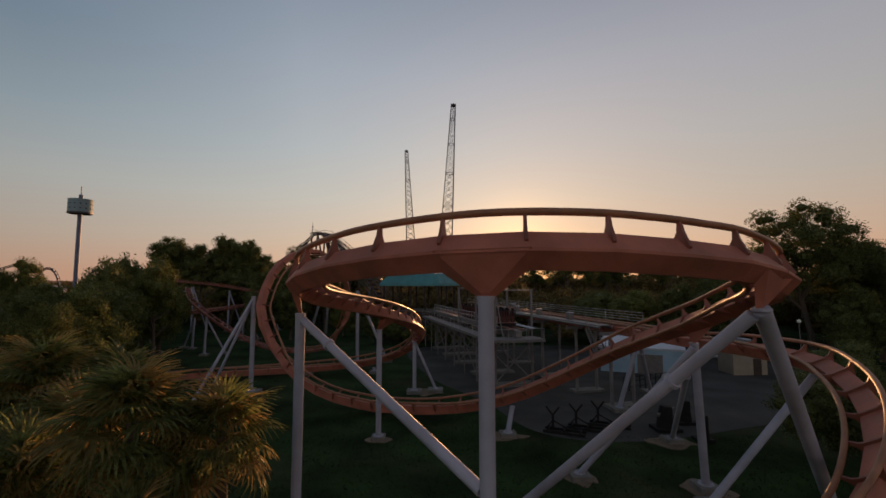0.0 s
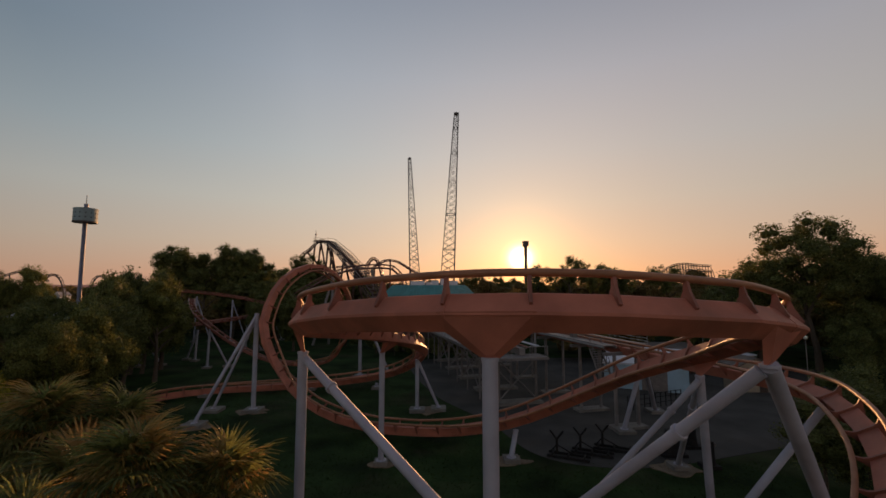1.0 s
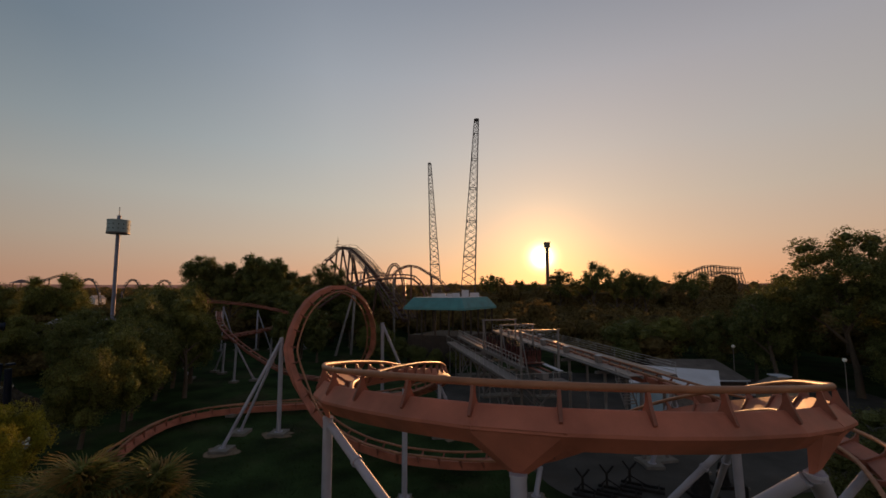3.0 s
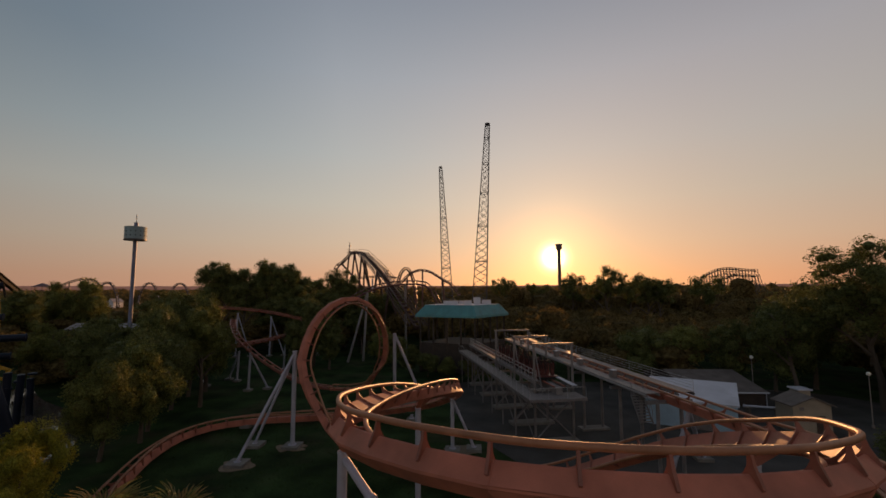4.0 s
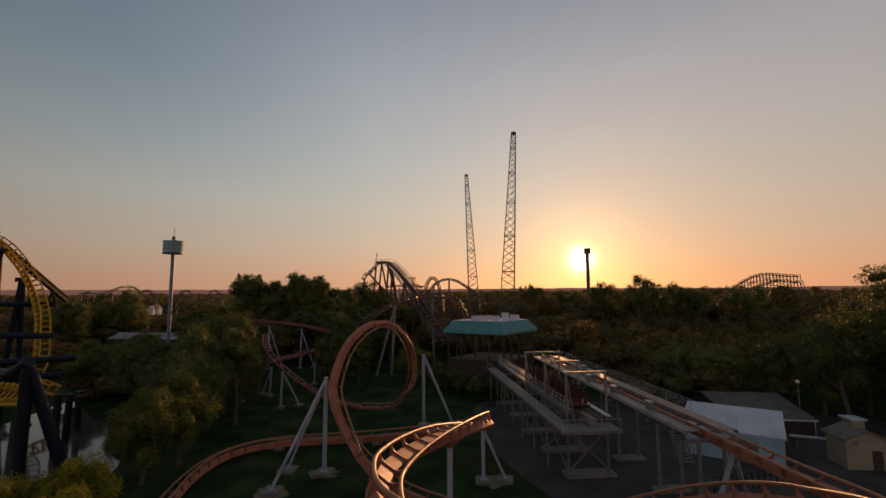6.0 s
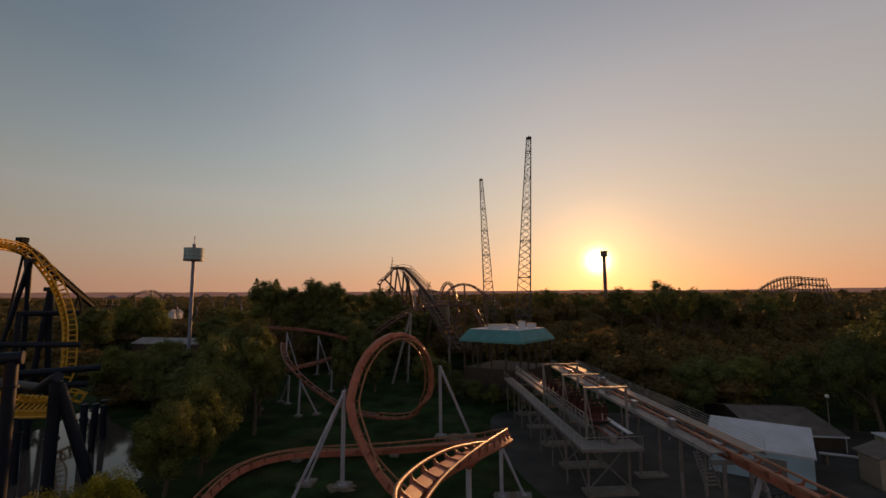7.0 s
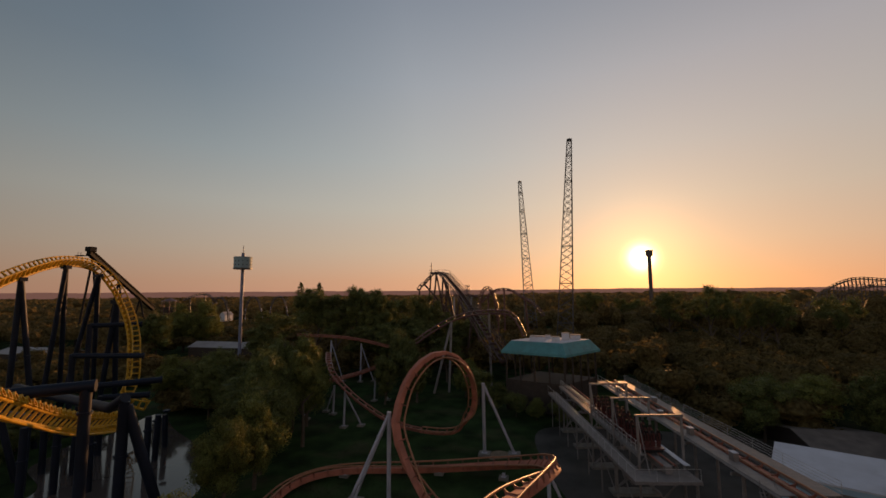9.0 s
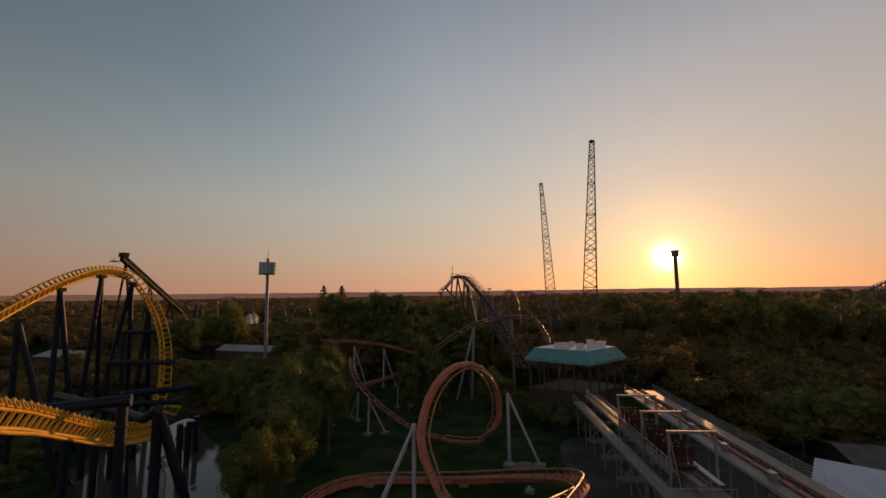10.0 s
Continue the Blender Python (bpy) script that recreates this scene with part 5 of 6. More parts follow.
tent = thing("pavilion", "far pavilion with a dark conical roof on slim posts", "pavilion", (-274, 258, 0))
part("roof", Shape().tube([(-274, 258, 19.4), (-274, 258, 21.6)], 5.6, 16, r_end=0.5), BROWN, tent)
part("base_hall", Shape().tube([(-274, 258, 0), (-274, 258, 15.0)], 4.0, 16), WALLDARK, tent)
for k in range(8):
    q = Vector((-274 + 5.0 * math.cos(k * 0.785), 258 + 5.0 * math.sin(k * 0.785), 0))
    part("post", Shape().tube([q, q + Vector((0, 0, 19.5))], 0.2, 6), BROWN, tent)
far_track("thin dark coaster hump on the skyline", [(-262, 258, 20.5), (-258, 260, 22.6), (-253, 262, 24.6), (-249, 263, 25.0), (-246, 264, 24.2), (-243, 265, 22.0), (-240, 266, 18.0)], STEEL_DARK, 0.3,
          [((x, y, z), (x, y + 1, 0)) for x, y, z in ((-258, 260, 22), (-248, 263, 24.4), (-243, 265, 21.4))], leg_mat=STEEL_DARK, legs="")

FAINT = dict(r=0.2, deep=0.45, step=1.8, half=0.5)
# darker tie paint all over: shade and haze on these tracks put into the colour
far_track("thin orange coaster track climbing out of the loop", [(-24.4, 70.8, 1.25), (-28, 71.3, 1.6), (-32, 71.5, 3.0), (-37, 71.8, 5.8), (-42, 74, 8.6), (-46, 79, 10.3), (-50, 86, 11.2)], TIE, **FAINT)
far_track("thin orange coaster track curving behind the trees", [(-53.4, 72.1, 5.6), (-51, 73.7, 6.0), (-45.6, 78.5, 6.9), (-41.8, 87, 7.4), (-40.3, 95.5, 7.7), (-36, 104, 7.8)], TIE, **FAINT)
far_track("thin orange coaster track on the far side of the grass", [(-68, 102, 13.4), (-60.1, 107.8, 12.5), (-53.1, 109.5, 11.5), (-46.3, 110.2, 10.0), (-39, 108.5, 8.4), (-33, 104, 7.0)], TIE, **FAINT)
far_track("maroon coaster track arching over beside the station", [(-41.9, 104.5, 6.6), (-36.4, 106.4, 11.9), (-30, 108.2, 16.2), (-24.3, 109.4, 18.6), (-17.8, 110.5, 19.4), (-12.2, 111.1, 19), (-9.9, 111.3, 16.4), (-8.4, 111.3, 13.1)], BROWN, 0.26,
          [((-27.4, 108.8, 16.4), (-30, 100.8, 0)), ((-27.4, 108.8, 16.4), (-26.8, 102.8, 0)), ((-17.8, 110.5, 18.6), (-17.5, 110.5, 0))], leg_mat=TRESTLE, legs="grey tubular leg", leg_r=0.3)
wood = thing("wooden_coaster", "timber trestle coaster hill on the skyline", "roller coaster", (165, 290, 0))
WP = spline([(138, 290, 11), (144, 290, 17), (150, 290, 22), (156, 290, 25.8), (162, 290, 28.5), (167.5, 290, 29.6), (173, 290, 29.3), (180, 290, 28.5), (187, 290, 28.2)], 2.0)
LOW = spline([(152, 293, 18), (160, 293, 20.2), (168, 293, 23.0), (174, 293, 25.2), (180, 293, 25.6), (187, 293, 24.4)], 2.0)
for line, y0 in ((WP, 290), (LOW, 293)):
    part("track_bed", Shape().tube([tuple(p) for p in line], 0.42, 6), WOODGREY, wood)
    for o in (-1.3, 1.3):
        part("handrail", Shape().tube([(p[0], y0 + o, p[2] + 1.1) for p in line], 0.12, 5), WOODGREY, wood)
bents, bracing = Shape(), Shape()
for i, p in enumerate(WP):
    for o, foot in ((-1.4, -3.2), (1.4, 1.6), (4.4, 6.4)):
        bents.beam((p[0], 290 + foot, 0), (p[0], 290 + o, p[2] + (1.2 if o < 2 else -2.0)), 0.30)
    for z in np.arange(p[2] % 3.2, p[2] - 1, 3.2):
        bents.beam((p[0], 287.4, z), (p[0], 294.6, z), 0.22)
    if i:
        q = WP[i - 1]
        for y in (288.4, 291.6):
            for k, z in enumerate(np.arange(2.4, min(p[2], q[2]) - 0.6, 3.2)):
                bracing.beam((p[0], y, z), (q[0], y, z), 0.24)
                if (i + k) % 3 == 0:
                    bracing.beam((p[0], y, z), (q[0], y, z - 3.0), 0.2)
for y in (287.2, 290, 292.8):
    bents.beam((187, y, 26.0), (190.5, y, 12), 0.3).beam((187, y, 21), (189, y, 12), 0.26)
part("trestle", bents, WOODGREY, wood, kind="stuff")
part("bracing", bracing, WOODGREY, wood, kind="stuff")

# ---- plants ----
RNG = np.random.default_rng(7)


def core_quads():
    """The 24 faces of a rough unit lump."""
    g = (-1.0, 0.0, 1.0)
    out = []
    for ax in range(3):
        for side in (-1.0, 1.0):
            for i in range(2):
                for j in range(2):
                    q = [(g[i], g[j]), (g[i + 1], g[j]), (g[i + 1], g[j + 1]), (g[i], g[j + 1])]
                    out.append([np.roll((side, u, v), ax) for u, v in q])
    q = np.array(out)
    return q / np.linalg.norm(q, axis=2, keepdims=True)


CORE = core_quads()
CAP = CORE[CORE[:, :, 2].mean(1) > -0.4]


def leaf_mesh(name, centres, size, mat, flat=0.35, lumps=None, core=CORE):
    """Many small bent leaves at the given places, over dense inner lumps (centre, radius)."""
    n = len(centres)
    a = RNG.normal(size=(n, 3))
    a[:, 2] *= flat
    a /= np.linalg.norm(a, axis=1)[:, None]
    b = np.cross(a, RNG.normal(size=(n, 3)))
    b /= np.linalg.norm(b, axis=1)[:, None]
    s = (size * (0.6 + 0.8 * RNG.random(n)))[:, None]
    k = np.cross(a, b) * s * 0.25
    v = np.stack([centres - a * s, centres + b * s * 0.55 + k, centres + a * s, centres - b * s * 0.55 + k], 1)
    if lumps is not None:
        c, r = lumps
        body = core[None] * (r[:, None, None, :] * (1 + 0.12 * np.sin(7 * core[None] + c[:, None, None, :] * 9))) + c[:, None, None, :]
        v = np.concatenate([v, body.reshape(-1, 4, 3)])
    n = len(v)
    me = bpy.data.meshes.new(name)
    me.vertices.add(4 * n)
    me.vertices.foreach_set("co", v.astype(np.float32).ravel())
    me.loops.add(4 * n)
    me.loops.foreach_set("vertex_index", np.arange(4 * n, dtype=np.int32))
    me.polygons.add(n)
    me.polygons.foreach_set("loop_start", np.arange(0, 4 * n, 4, dtype=np.int32))
    me.materials.append(mat)
    me.update(calc_edges=True)
    return me


def crown(clumps, leaves, size, mat, spread=0.3, low=-0.75, heart=0.55, squash=0.75, reach=0.28, core=0.68, even=False):
    """A crown of about unit radius: overlapping lumps round a dense heart, under a ragged shell of leaves."""
    d = RNG.normal(size=(clumps, 3))
    d /= np.linalg.norm(d, axis=1)[:, None]
    if even:
        u, a = np.linspace(1, -0.55, clumps), np.arange(clumps) * 2.39996
        d = np.stack([np.sqrt(1 - u * u) * np.cos(a), np.sqrt(1 - u * u) * np.sin(a), u], 1) + RNG.normal(size=(clumps, 3)) * 0.06
    c = d * (0.42 + reach * RNG.random((clumps, 1)))
    c[:, 2] = np.maximum(c[:, 2], low + 0.2 * RNG.random(clumps))
    w = spread * (0.65 + 0.75 * RNG.random(clumps))
    c, w = np.concatenate([c, [(0, 0, 0)]]), np.append(w, heart)
    r = np.stack([w, w, squash * w], 1)
    pick = RNG.choice(clumps + 1, leaves * 4, p=w ** 2 / (w ** 2).sum())
    tufts = RNG.normal(size=(clumps + 1, 22, 3))
    tufts /= np.linalg.norm(tufts, axis=2, keepdims=True)
    jut = RNG.uniform(0.8, 1.28, (clumps + 1, 22))
    which = RNG.integers(0, 22, len(pick))
    off = tufts[pick, which] + RNG.normal(size=(len(pick), 3)) * 0.26
    off /= np.linalg.norm(off, axis=1)[:, None]
    at = c[pick] + off * r[pick] * jut[pick, which][:, None] * (0.70 + 0.46 * RNG.random((len(pick), 1)) ** 1.2)
    inside = np.zeros(len(at), bool)
    for k in range(clumps + 1):
        inside |= (pick != k) & ((((at - c[k]) / (r[k] * 0.85)) ** 2).sum(1) < 1)
    return leaf_mesh("crown", at[~inside][:leaves], size, mat, lumps=(c, r * core))


CROWNS = {
    "leafy": [crown(30, 9500, 0.024, LEAF, spread=0.27) for _ in range(3)],
    "dark": [crown(30, 7500, 0.026, LEAF_DARK, spread=0.27, squash=0.8) for _ in range(3)],
    "pale": [crown(26, 13000, 0.022, LEAF_PALE, spread=0.28, squash=0.85) for _ in range(2)],
    "open": [crown(34, 26000, 0.0175, LEAF_DARK, spread=0.22, heart=0.35, squash=1.0, reach=0.42, core=0.5) for _ in range(2)],
    "layered": [crown(54, 34000, 0.0165, LEAF_DARK, spread=0.18, heart=0.34, squash=0.8, reach=0.44, core=0.5, even=True)],
    "airy": [crown(24, 6500, 0.030, LEAF_DARK, spread=0.21, heart=0.38, squash=0.85, reach=0.42, core=0.5) for _ in range(3)],
    "wood": [crown(34, 9000, 0.025, LEAF_DARK, spread=0.26, low=-0.9, squash=0.6) for _ in range(3)],
}


def trunk_mesh(seed):
    r = random.Random(seed)
    sh = Shape()
    lean = Vector((r.uniform(-0.05, 0.05), r.uniform(-0.05, 0.05), 0))
    path = [Vector((0, 0, -0.02)), Vector((0.01, 0, 0.2)) + lean * 0.3, Vector((0, 0.01, 0.5)) + lean, Vector((0, 0, 0.9)) + lean * 1.6]
    sh.tube(path, 0.030, 8, r_end=0.008)
    for k in range(7):
        a, z = k * 2.4 + r.random(), 0.32 + 0.07 * k
        q = Vector((0, 0, z)) + lean
        e = q + Vector((math.cos(a), math.sin(a), 0)) * r.uniform(0.16, 0.3) + Vector((0, 0, r.uniform(0.12, 0.26)))
        sh.tube([q, q.lerp(e, 0.5) + Vector((0, 0, 0.02)), e], 0.013, 6, r_end=0.004)
    return sh.mesh("trunk", BARK, True)


TRUNKS = [trunk_mesh(k) for k in range(3)]
count = 0


def tree(x, y, h, r, sort="leafy", label="", base=0.30):
    """A broadleaf tree of height h and crown radius r."""
    global count
    count += 1
    rr = random.Random(count)
    ob = thing("tree", label or {"leafy": "green broadleaf tree with a full rounded crown", "dark": "dark dense broadleaf tree in shade", "pale": "yellow-green leafy tree top",
                                 "open": "tall tree with open layered branches", "layered": "big spreading tree with sky showing through its crown", "airy": "ragged tree standing out over the wood", "wood": "tall dark woodland tree with a dense rounded crown"}[sort], "tree", (x, y, 0), "trees")
    tk = new("trunk", TRUNKS[count % 3])
    tk.parent, tk.scale = ob, (h * 0.8, h * 0.8, h * 0.82)
    cr = new("crown", CROWNS[sort][count % len(CROWNS[sort])])
    cr.parent = ob
    tall = h * (1 - base) / 1.75
    cr.location, cr.scale, cr.rotation_euler = (0, 0, h - tall * 0.86), (r, r * rr.uniform(0.85, 1.1), tall), (0, 0, rr.uniform(0, 6.28))
    return ob


# trees beside the lawn and the pond
for x, y, h, r, sort in (
        (-38.8, 47.6, 11.8, 4.4, "leafy"), (-39.0, 42.4, 10.5, 3.6, "leafy"), (-41.0, 51.5, 12.3, 4.8, "dark"), (-44.6, 57.5, 12.3, 4.2, "leafy"), (-44.5, 60.5, 12.8, 4.8, "dark"),
        (-47.0, 68.0, 14.2, 4.8, "leafy"), (-51.0, 66.0, 12.5, 4.6, "dark"), (-53.0, 73.0, 13.5, 5.2, "leafy"), (-58.0, 76.0, 13.5, 5.5, "dark"), (-60.0, 84.0, 12.4, 5.5, "leafy"), (-66.0, 78.0, 10.8, 5.5, "dark"),
        (-62.0, 95.0, 11.8, 5.5, "leafy"), (-71.0, 92.0, 10.5, 5.5, "dark"), (-74.0, 80.0, 12.5, 5.5, "dark"), (-82.0, 78.0, 11.5, 5.5, "leafy"), (-68.0, 72.0, 10.5, 4.5, "dark"),
        (-33.5, 24.0, 6.5, 3.4, "leafy"), (-38.0, 20.0, 7.2, 3.6, "dark"), (-30.0, 19.0, 5.2, 3.0, "dark"), (-24.0, 22.0, 5.0, 2.8, "dark"), (-36.0, 29.5, 6.6, 3.2, "dark"), (-20.5, 15.0, 4.0, 2.4, "dark")):
    tree(x, y, h, r, sort, base=0.14)
tree(-58.5, 68.0, 9.5, 4.5, "dark", base=0.1)
tree(-54.5, 62.5, 8.5, 3.8, "dark", base=0.1)
for x, y, h, r, sort in ((-46.3, 71.5, 16.9, 5.2, "leafy"), (-48.6, 67.6, 16.6, 5, "dark"), (-46.1, 59.6, 15.1, 4.4, "dark"),
                         (-76, 41.5, 5, 3.2, "dark"), (-80.5, 45.5, 5.5, 3.5, "dark"), (-84, 50.5, 6, 3.8, "dark"), (-90, 48, 6, 4, "dark"), (-84.5, 55.5, 5.5, 3.5, "dark"), (-96, 54, 7, 4.5, "dark"), (-72, 36, 5, 3.4, "dark"), (-88, 42, 6, 4, "dark"), (-100, 60, 7, 4.5, "dark"), (-70, 32, 4.5, 3, "dark"), (-83.5, 61.5, 5, 3.2, "dark"),
                         (-36.5, 95.8, 15.4, 4.6, "dark"), (-31.6, 92.2, 12.9, 4, "wood"), (-37.9, 88.9, 10.9, 3.2, "dark"), (-153.8, 151.2, 21.3, 8, "leafy"), (-148.2, 156.6, 22.2, 8, "leafy"), (-149.5, 134, 17.8, 8, "dark"),
                         (-9.5, 85.5, 4.6, 2.6, "dark"), (-5.5, 84.0, 4.2, 2.4, "leafy"), (-1.0, 82.5, 4.4, 2.5, "dark"), (2.4, 82.0, 3.6, 2.0, "dark"), (-13.5, 88.5, 6.0, 3.2, "dark"), (-18.0, 93.0, 8.0, 3.8, "dark"), (-22.0, 99.0, 9.0, 4.0, "leafy")):
    tree(x, y, h, r, sort, base=0.1)
for x, y, h, r in ((-32.4, 28.6, 8.4, 3.0), (-30.0, 25.4, 7.4, 2.6), (-35.6, 26.6, 7.5, 2.8)):
    tree(x, y, h, r, "pale", base=0.15)
tree(-41.2, 62.2, 14.8, 3.8, "leafy", base=0.5)
# tall dark wood behind the loop
for x, y, h, r in ((-78, 127, 26.0, 8.2), (-71.0, 127.5, 25.2, 7.0), (-62.6, 129, 27.6, 6.6), (-57.6, 129, 25.6, 5.6), (-52.5, 126, 19.6, 6.0), (-46, 126, 18.2, 6), (-39, 121, 16.5, 6), (-31, 124, 17, 6), (-25, 130, 18, 6), (-66, 133, 24, 7), (-57, 138, 23, 7),
                   (-86, 112, 16, 7), (-36, 134, 18, 6), (-47, 115, 16, 6), (-30, 114, 13, 5), (-55, 114, 15, 6)):
    tree(x, y, h * 1.04, r, "wood", base=0.32)
# the big open-crowned trees
tree(-38.8, 127.5, 24.2, 6.6, "open", "airy green tree standing before the lift hill", base=0.52)
for x, y, h, r, sort in ((57.0, 64.6, 24.0, 9.6, "layered"), (66.0, 63.0, 19.6, 7.5, "open"), (71.0, 70.0, 19.5, 8.0, "open"), (49.6, 70.5, 16.2, 5.0, "airy"), (58.0, 78.0, 19.0, 7.0, "dark"), (50.0, 76.0, 14.0, 5.5, "dark"),
                         (57.0, 58.0, 11.0, 5.0, "dark"), (64.0, 55.0, 12.0, 5.5, "dark"), (70.0, 60.0, 15.0, 6.0, "dark"), (45.0, 80.0, 12.0, 5.0, "dark"), (38.0, 82.0, 11.0, 5.0, "leafy"), (30.0, 80.0, 10.5, 5.0, "dark"),
                         (74.0, 80.0, 17.0, 7.0, "dark"), (26.0, 24.0, 5.5, 3.2, "dark"), (24.0, 28.0, 6.0, 3.4, "dark"), (29.0, 30.0, 6.5, 3.6, "dark"), (33.0, 35.0, 7.0, 3.6, "dark"), (21.5, 19.0, 4.5, 2.6, "dark")):
    tree(x, y, h, r, sort, base=0.12 if sort == "dark" else 0.3)
# single trees that stand out on the skyline
for x, y, h, r in ((50.7, 161.5, 27.4, 6.2), (57.7, 161.2, 23.2, 5.5), (65.6, 164.6, 23.2, 5.6), (71, 164.5, 21.8, 5.6), (86.7, 162.4, 22.8, 6.5), (45, 195, 24, 8), (58, 200, 23, 9), (78, 205, 22, 9), (92, 215, 22, 9), (115, 215, 21, 9), (17.0, 256, 24.0, 5.5), (22.6, 258, 24.2, 6), (37.5, 255, 21.6, 6), (45, 262, 20.5, 6), (-62, 175, 23, 6), (-66, 170, 22, 6), (-110, 150, 18, 8), (-98, 140, 17, 7)):
    tree(x, y, h, r, "airy", base=0.45)


def conifer(x, y, h):
    """A dark spruce: whorls of drooping boughs on a straight stem."""
    ob = thing("conifer", "dark pointed conifer standing over the wood", "tree", (x, y, 0), "conifers")
    part("trunk", Shape().tube([(x, y, -0.1), (x, y, h)], 0.3, 8, r_end=0.04), BARK, ob)
    pts = []
    for k in range(230):
        u = RNG.random() ** 0.9
        a, reach = k * 2.4, h * 0.34 * (1 - u) ** 0.85 + 0.3
        w = np.linspace(0.1, 1, 14)[:, None] * reach * RNG.uniform(0.6, 1.15)
        line = w * (math.cos(a), math.sin(a), -0.12 - 0.3 * RNG.random()) + (0, 0, h * (0.35 + 0.645 * u))
        pts.append(line + RNG.normal(size=line.shape) * (0.14, 0.14, 0.12))
    cr = new("crown", leaf_mesh("crown", np.concatenate(pts), 0.34, LEAF_DARK))
    cr.parent = ob


conifer(-147.3, 228.7, 31.0)
conifer(-136.8, 231.9, 30.6)


def clear(x, y):
    """Open ground with no wood on it."""
    if y < 78 and -48 < x < 75:
        return True
    if -84 < x < -46 and 10 < y < 70:
        return True
    if -66 < x < -18 and y < 113:
        return True
    if -20 < x < 16 and y < 112:
        return True
    if -112 < x < -84 and 62 < y < 92:
        return True
    if -252 < x < -212 and 235 < y < 350:
        return True
    return (-215 < x < -160 and 92 < y < 126) or (-150 < x < -104 and 118 < y < 152)


def woods(name, near, far, gap, size, leaves, lobes, label, tall):
    """Crowns of several lobes, each a dense heart with leaves over it."""
    pts, hearts, radii = [], [], []
    for gx in np.arange(-far, far, gap):
        for gy in np.arange(20, far, gap):
            x, y = gx + RNG.uniform(-0.5, 0.5) * gap, gy + RNG.uniform(-0.5, 0.5) * gap
            d = math.hypot(x, y)
            if not near < d < far or y < abs(x) * 0.45 or clear(x, y):
                continue
            lower = 0.55 if -1.12 < x / y < -0.62 and y < 330 else 0.78 if x < -100 else 1.0
            h = tall * lower * (0.72 + 0.42 * RNG.random() + 0.25 * noise.noise((x * 0.012, y * 0.012, 0))) * (1 + 0.2 * (RNG.random() < 0.06))
            r = gap * RNG.uniform(0.48, 0.72)
            c = np.concatenate([[(0, 0, 0.25)], RNG.uniform(-0.6, 0.6, (lobes - 1, 3))]) * (r, r, h * 0.42) + (x, y, h * 0.55)
            w = np.concatenate([[0.85], RNG.uniform(0.45, 0.65, lobes - 1)])[:, None] * (r, r, h * 0.40)
            q = RNG.normal(size=(leaves, 3))
            q /= np.linalg.norm(q, axis=1)[:, None]
            q[:, 2] = np.abs(q[:, 2])
            k = RNG.integers(0, lobes, leaves)
            pts.append(c[k] + q * w[k] * RNG.uniform(0.85, 1.12, (leaves, 1)))
            hearts.append(c)
            radii.append(w * 0.78)
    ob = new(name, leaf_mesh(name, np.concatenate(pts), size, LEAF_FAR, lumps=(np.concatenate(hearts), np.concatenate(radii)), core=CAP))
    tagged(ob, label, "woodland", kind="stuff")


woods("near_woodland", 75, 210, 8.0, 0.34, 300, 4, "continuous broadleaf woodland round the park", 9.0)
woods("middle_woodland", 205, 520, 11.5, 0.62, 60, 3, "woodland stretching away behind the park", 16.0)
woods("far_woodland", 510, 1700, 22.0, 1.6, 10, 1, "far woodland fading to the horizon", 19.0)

# rough grass on the lawn
def lawn():
    n = 60000
    x, y = RNG.uniform(-34, 24, n), 10 + 62 * RNG.random(n) ** 1.5
    keep = ~((x > 5) & (y > 33)) & ~((x > -3) & (y > 46))
    x, y = x[keep], y[keep]
    h = 0.05 + 0.10 * RNG.random(len(x)) ** 2
    a = RNG.uniform(0, 6.28, len(x))
    w = 0.04
    lean = RNG.normal(size=(2, len(x))) * 0.06
    v = np.stack([np.stack([x - w * np.cos(a), y - w * np.sin(a), 0 * x], 1), np.stack([x + w * np.cos(a), y + w * np.sin(a), 0 * x], 1), np.stack([x + lean[0], y + lean[1], h], 1)], 1).reshape(-1, 3)
    me = bpy.data.meshes.new("lawn_grass")
    me.from_pydata(v.tolist(), [], np.arange(len(v)).reshape(-1, 3).tolist())
    me.materials.append(LAWN)
    tagged(new("lawn_grass", me), "short rough grass tufts on the lawn", "grass", kind="stuff")


lawn()

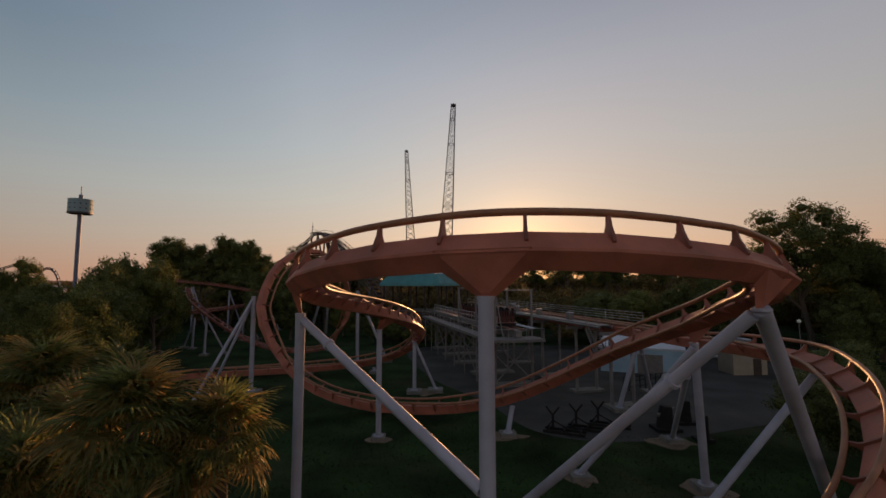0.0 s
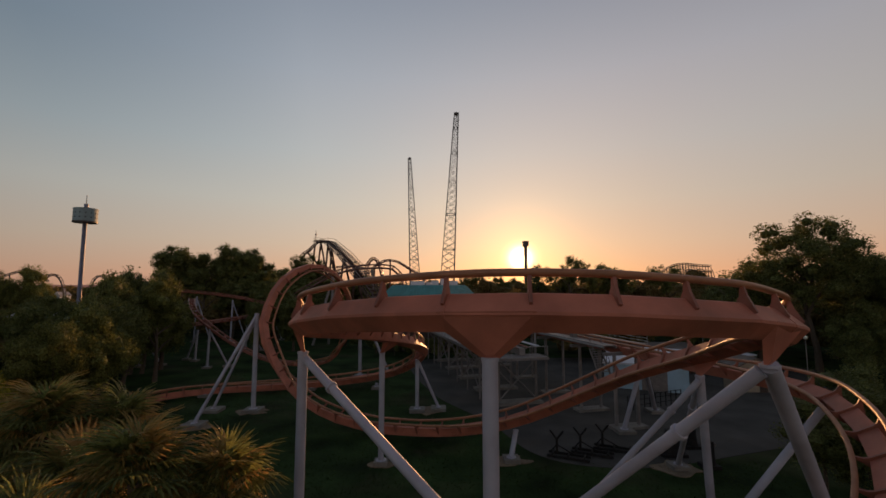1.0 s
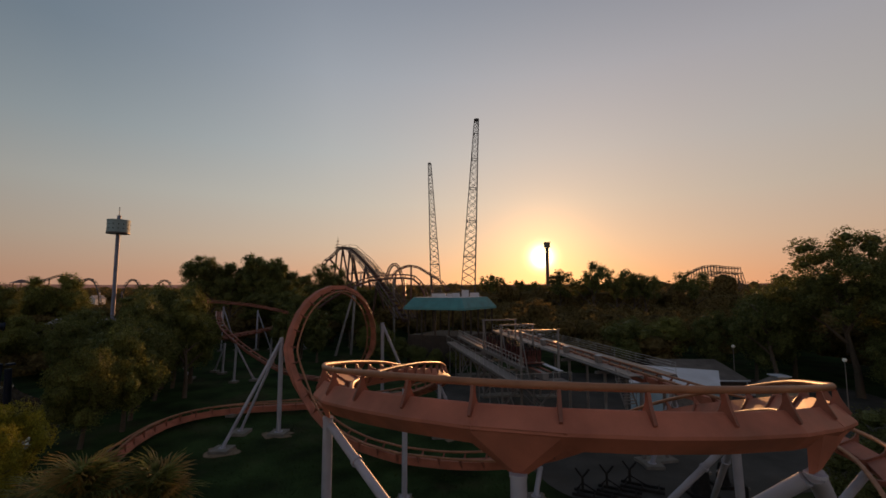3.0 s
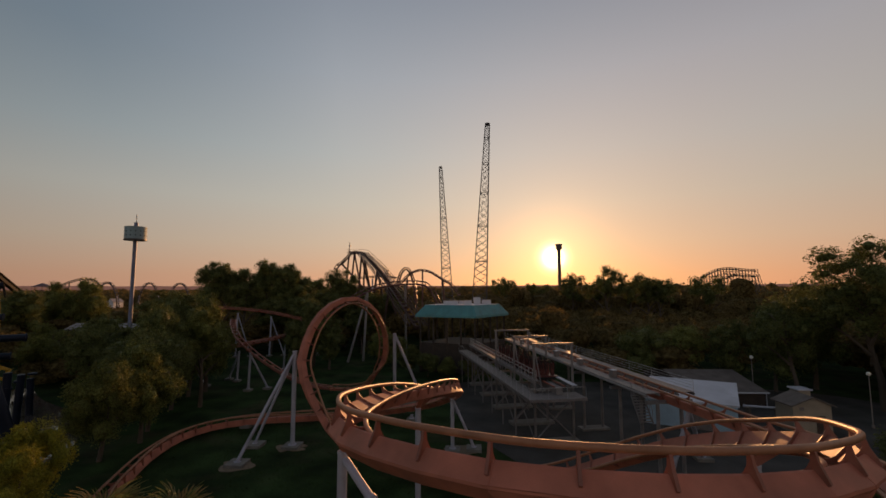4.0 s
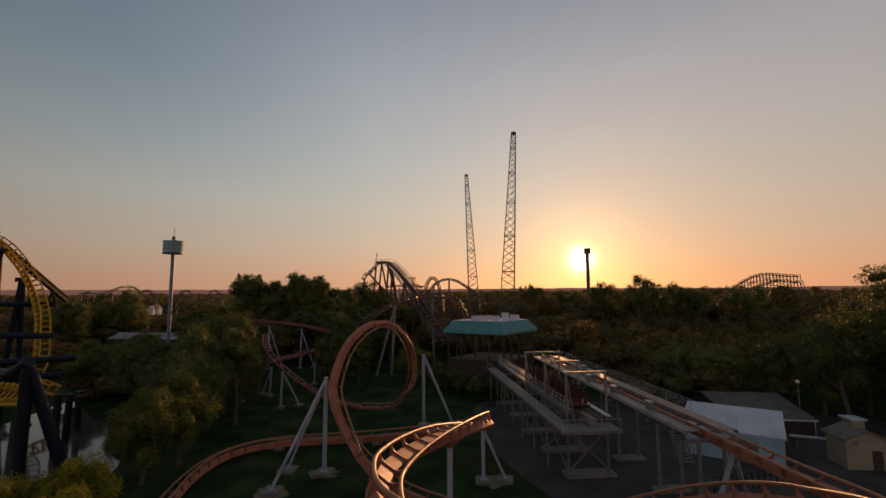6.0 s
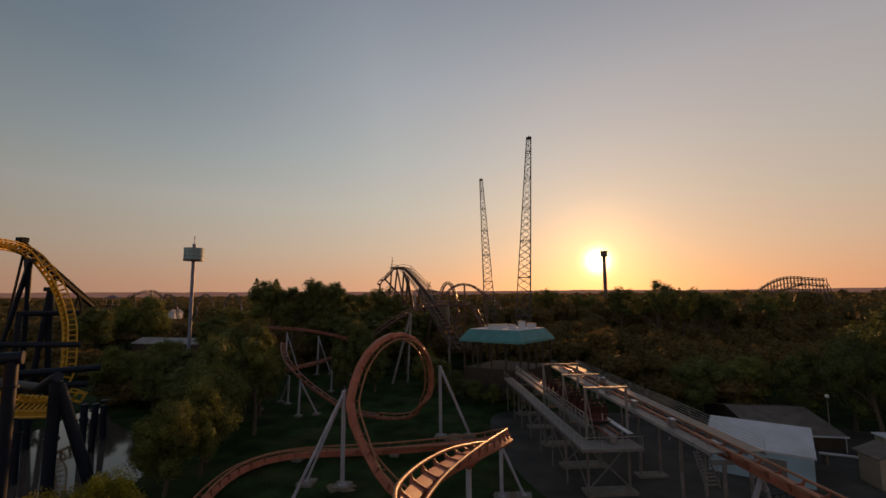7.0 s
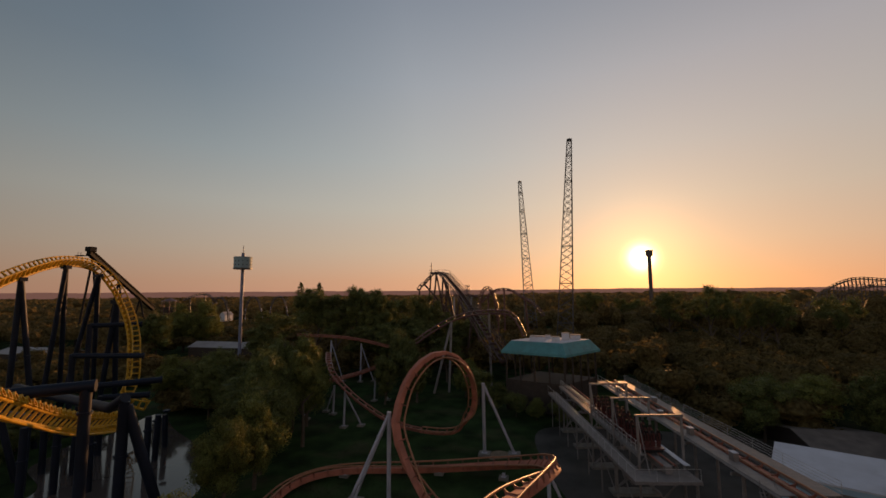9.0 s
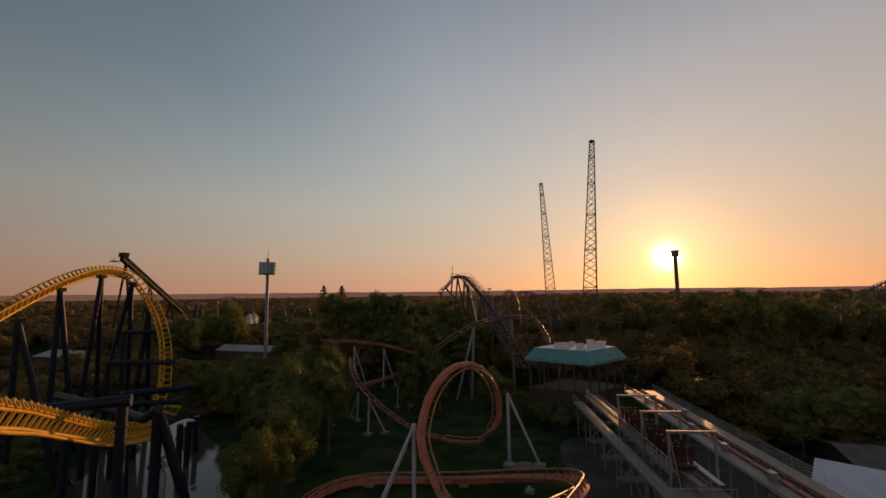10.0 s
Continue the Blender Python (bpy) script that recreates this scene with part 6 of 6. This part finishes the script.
# fan palms in front
def frond_mesh(seed):
    r = random.Random(seed)
    sh = Shape()
    sh.tube([(0, 0, 0), (0, 0.45, 0.16), (0, 0.9, 0.2)], 0.018, 5, r_end=0.010)
    for k in range(23):
        a = radians(-112 + 224 * k / 22) + r.uniform(-0.04, 0.04)
        length = (1.0 - 0.28 * abs(k - 11) / 11) * r.uniform(0.85, 1.1)
        d = Vector((math.sin(a), math.cos(a), 0))
        s = Vector((math.cos(a), -math.sin(a), 0))
        o = Vector((0, 0.9, 0.2))
        pts, w = [], (0.014, 0.040, 0.030, 0.003)
        for j, u in enumerate((0.05, 0.4, 0.75, 1.0)):
            c = o + d * length * u + Vector((0, 0, 0.10 * u - (0.42 + 0.15 * r.random()) * u ** 3))
            pts += [c - s * w[j] + Vector((0, 0, 0.012)), c, c + s * w[j] + Vector((0, 0, 0.012))]
        sh.add(pts, [f for j in range(3) for f in ((j * 3, j * 3 + 1, j * 3 + 4, j * 3 + 3), (j * 3 + 1, j * 3 + 2, j * 3 + 5, j * 3 + 4))])
    return sh.mesh("frond", LEAF_PALM)


FRONDS = [frond_mesh(k) for k in range(4)]


def palm(x, y, h, size, n=46):
    r = random.Random(int(x * 100) + int(y * 7))
    ob = thing("fan_palm", "bushy fan palm with drooping split fronds", "palm", (x, y, 0), "fan palms")
    part("trunk", Shape().tube([(x, y, -0.05), (x + 0.1, y, h * 0.5), (x, y, h)], 0.22, 10, r_end=0.16), BARK, ob, smooth=True)
    for k in range(n):
        f = new("frond", FRONDS[k % 4])
        f.parent = ob
        lift = -0.9 + 2.2 * ((k + 0.5) / n) ** 0.8
        s = size * r.uniform(0.8, 1.15)
        f.matrix_local = Matrix.Translation((0, 0, h - 0.5 + 0.5 * k / n)) @ Matrix.Rotation(k * 2.39996 + r.uniform(-0.2, 0.2), 4, "Z") @ Matrix.Rotation(lift, 4, "X") @ Matrix.Rotation(r.uniform(-0.3, 0.3), 4, "Y") @ Matrix.Scale(s, 4)
    return ob


for x, y, top, size in ((-8.9, 11.2, 9.4, 1.08), (-7.2, 12.4, 8.5, 0.95), (-15.0, 15.4, 9.4, 1.1), (-13.0, 16.4, 8.9, 1.0), (-16.8, 16.6, 8.4, 1.05), (-11.2, 10.6, 7.8, 1.0), (-10.2, 9.2, 6.5, 0.95),
                        (-14.2, 12.6, 7.6, 1.05), (-18.6, 17.6, 7.7, 1.05), (-7.9, 9.8, 6.7, 0.9), (-12.2, 13.6, 8.1, 1.05), (-17.4, 14.0, 6.8, 1.0)):
    palm(x, y, top - 1.15 * size, size)
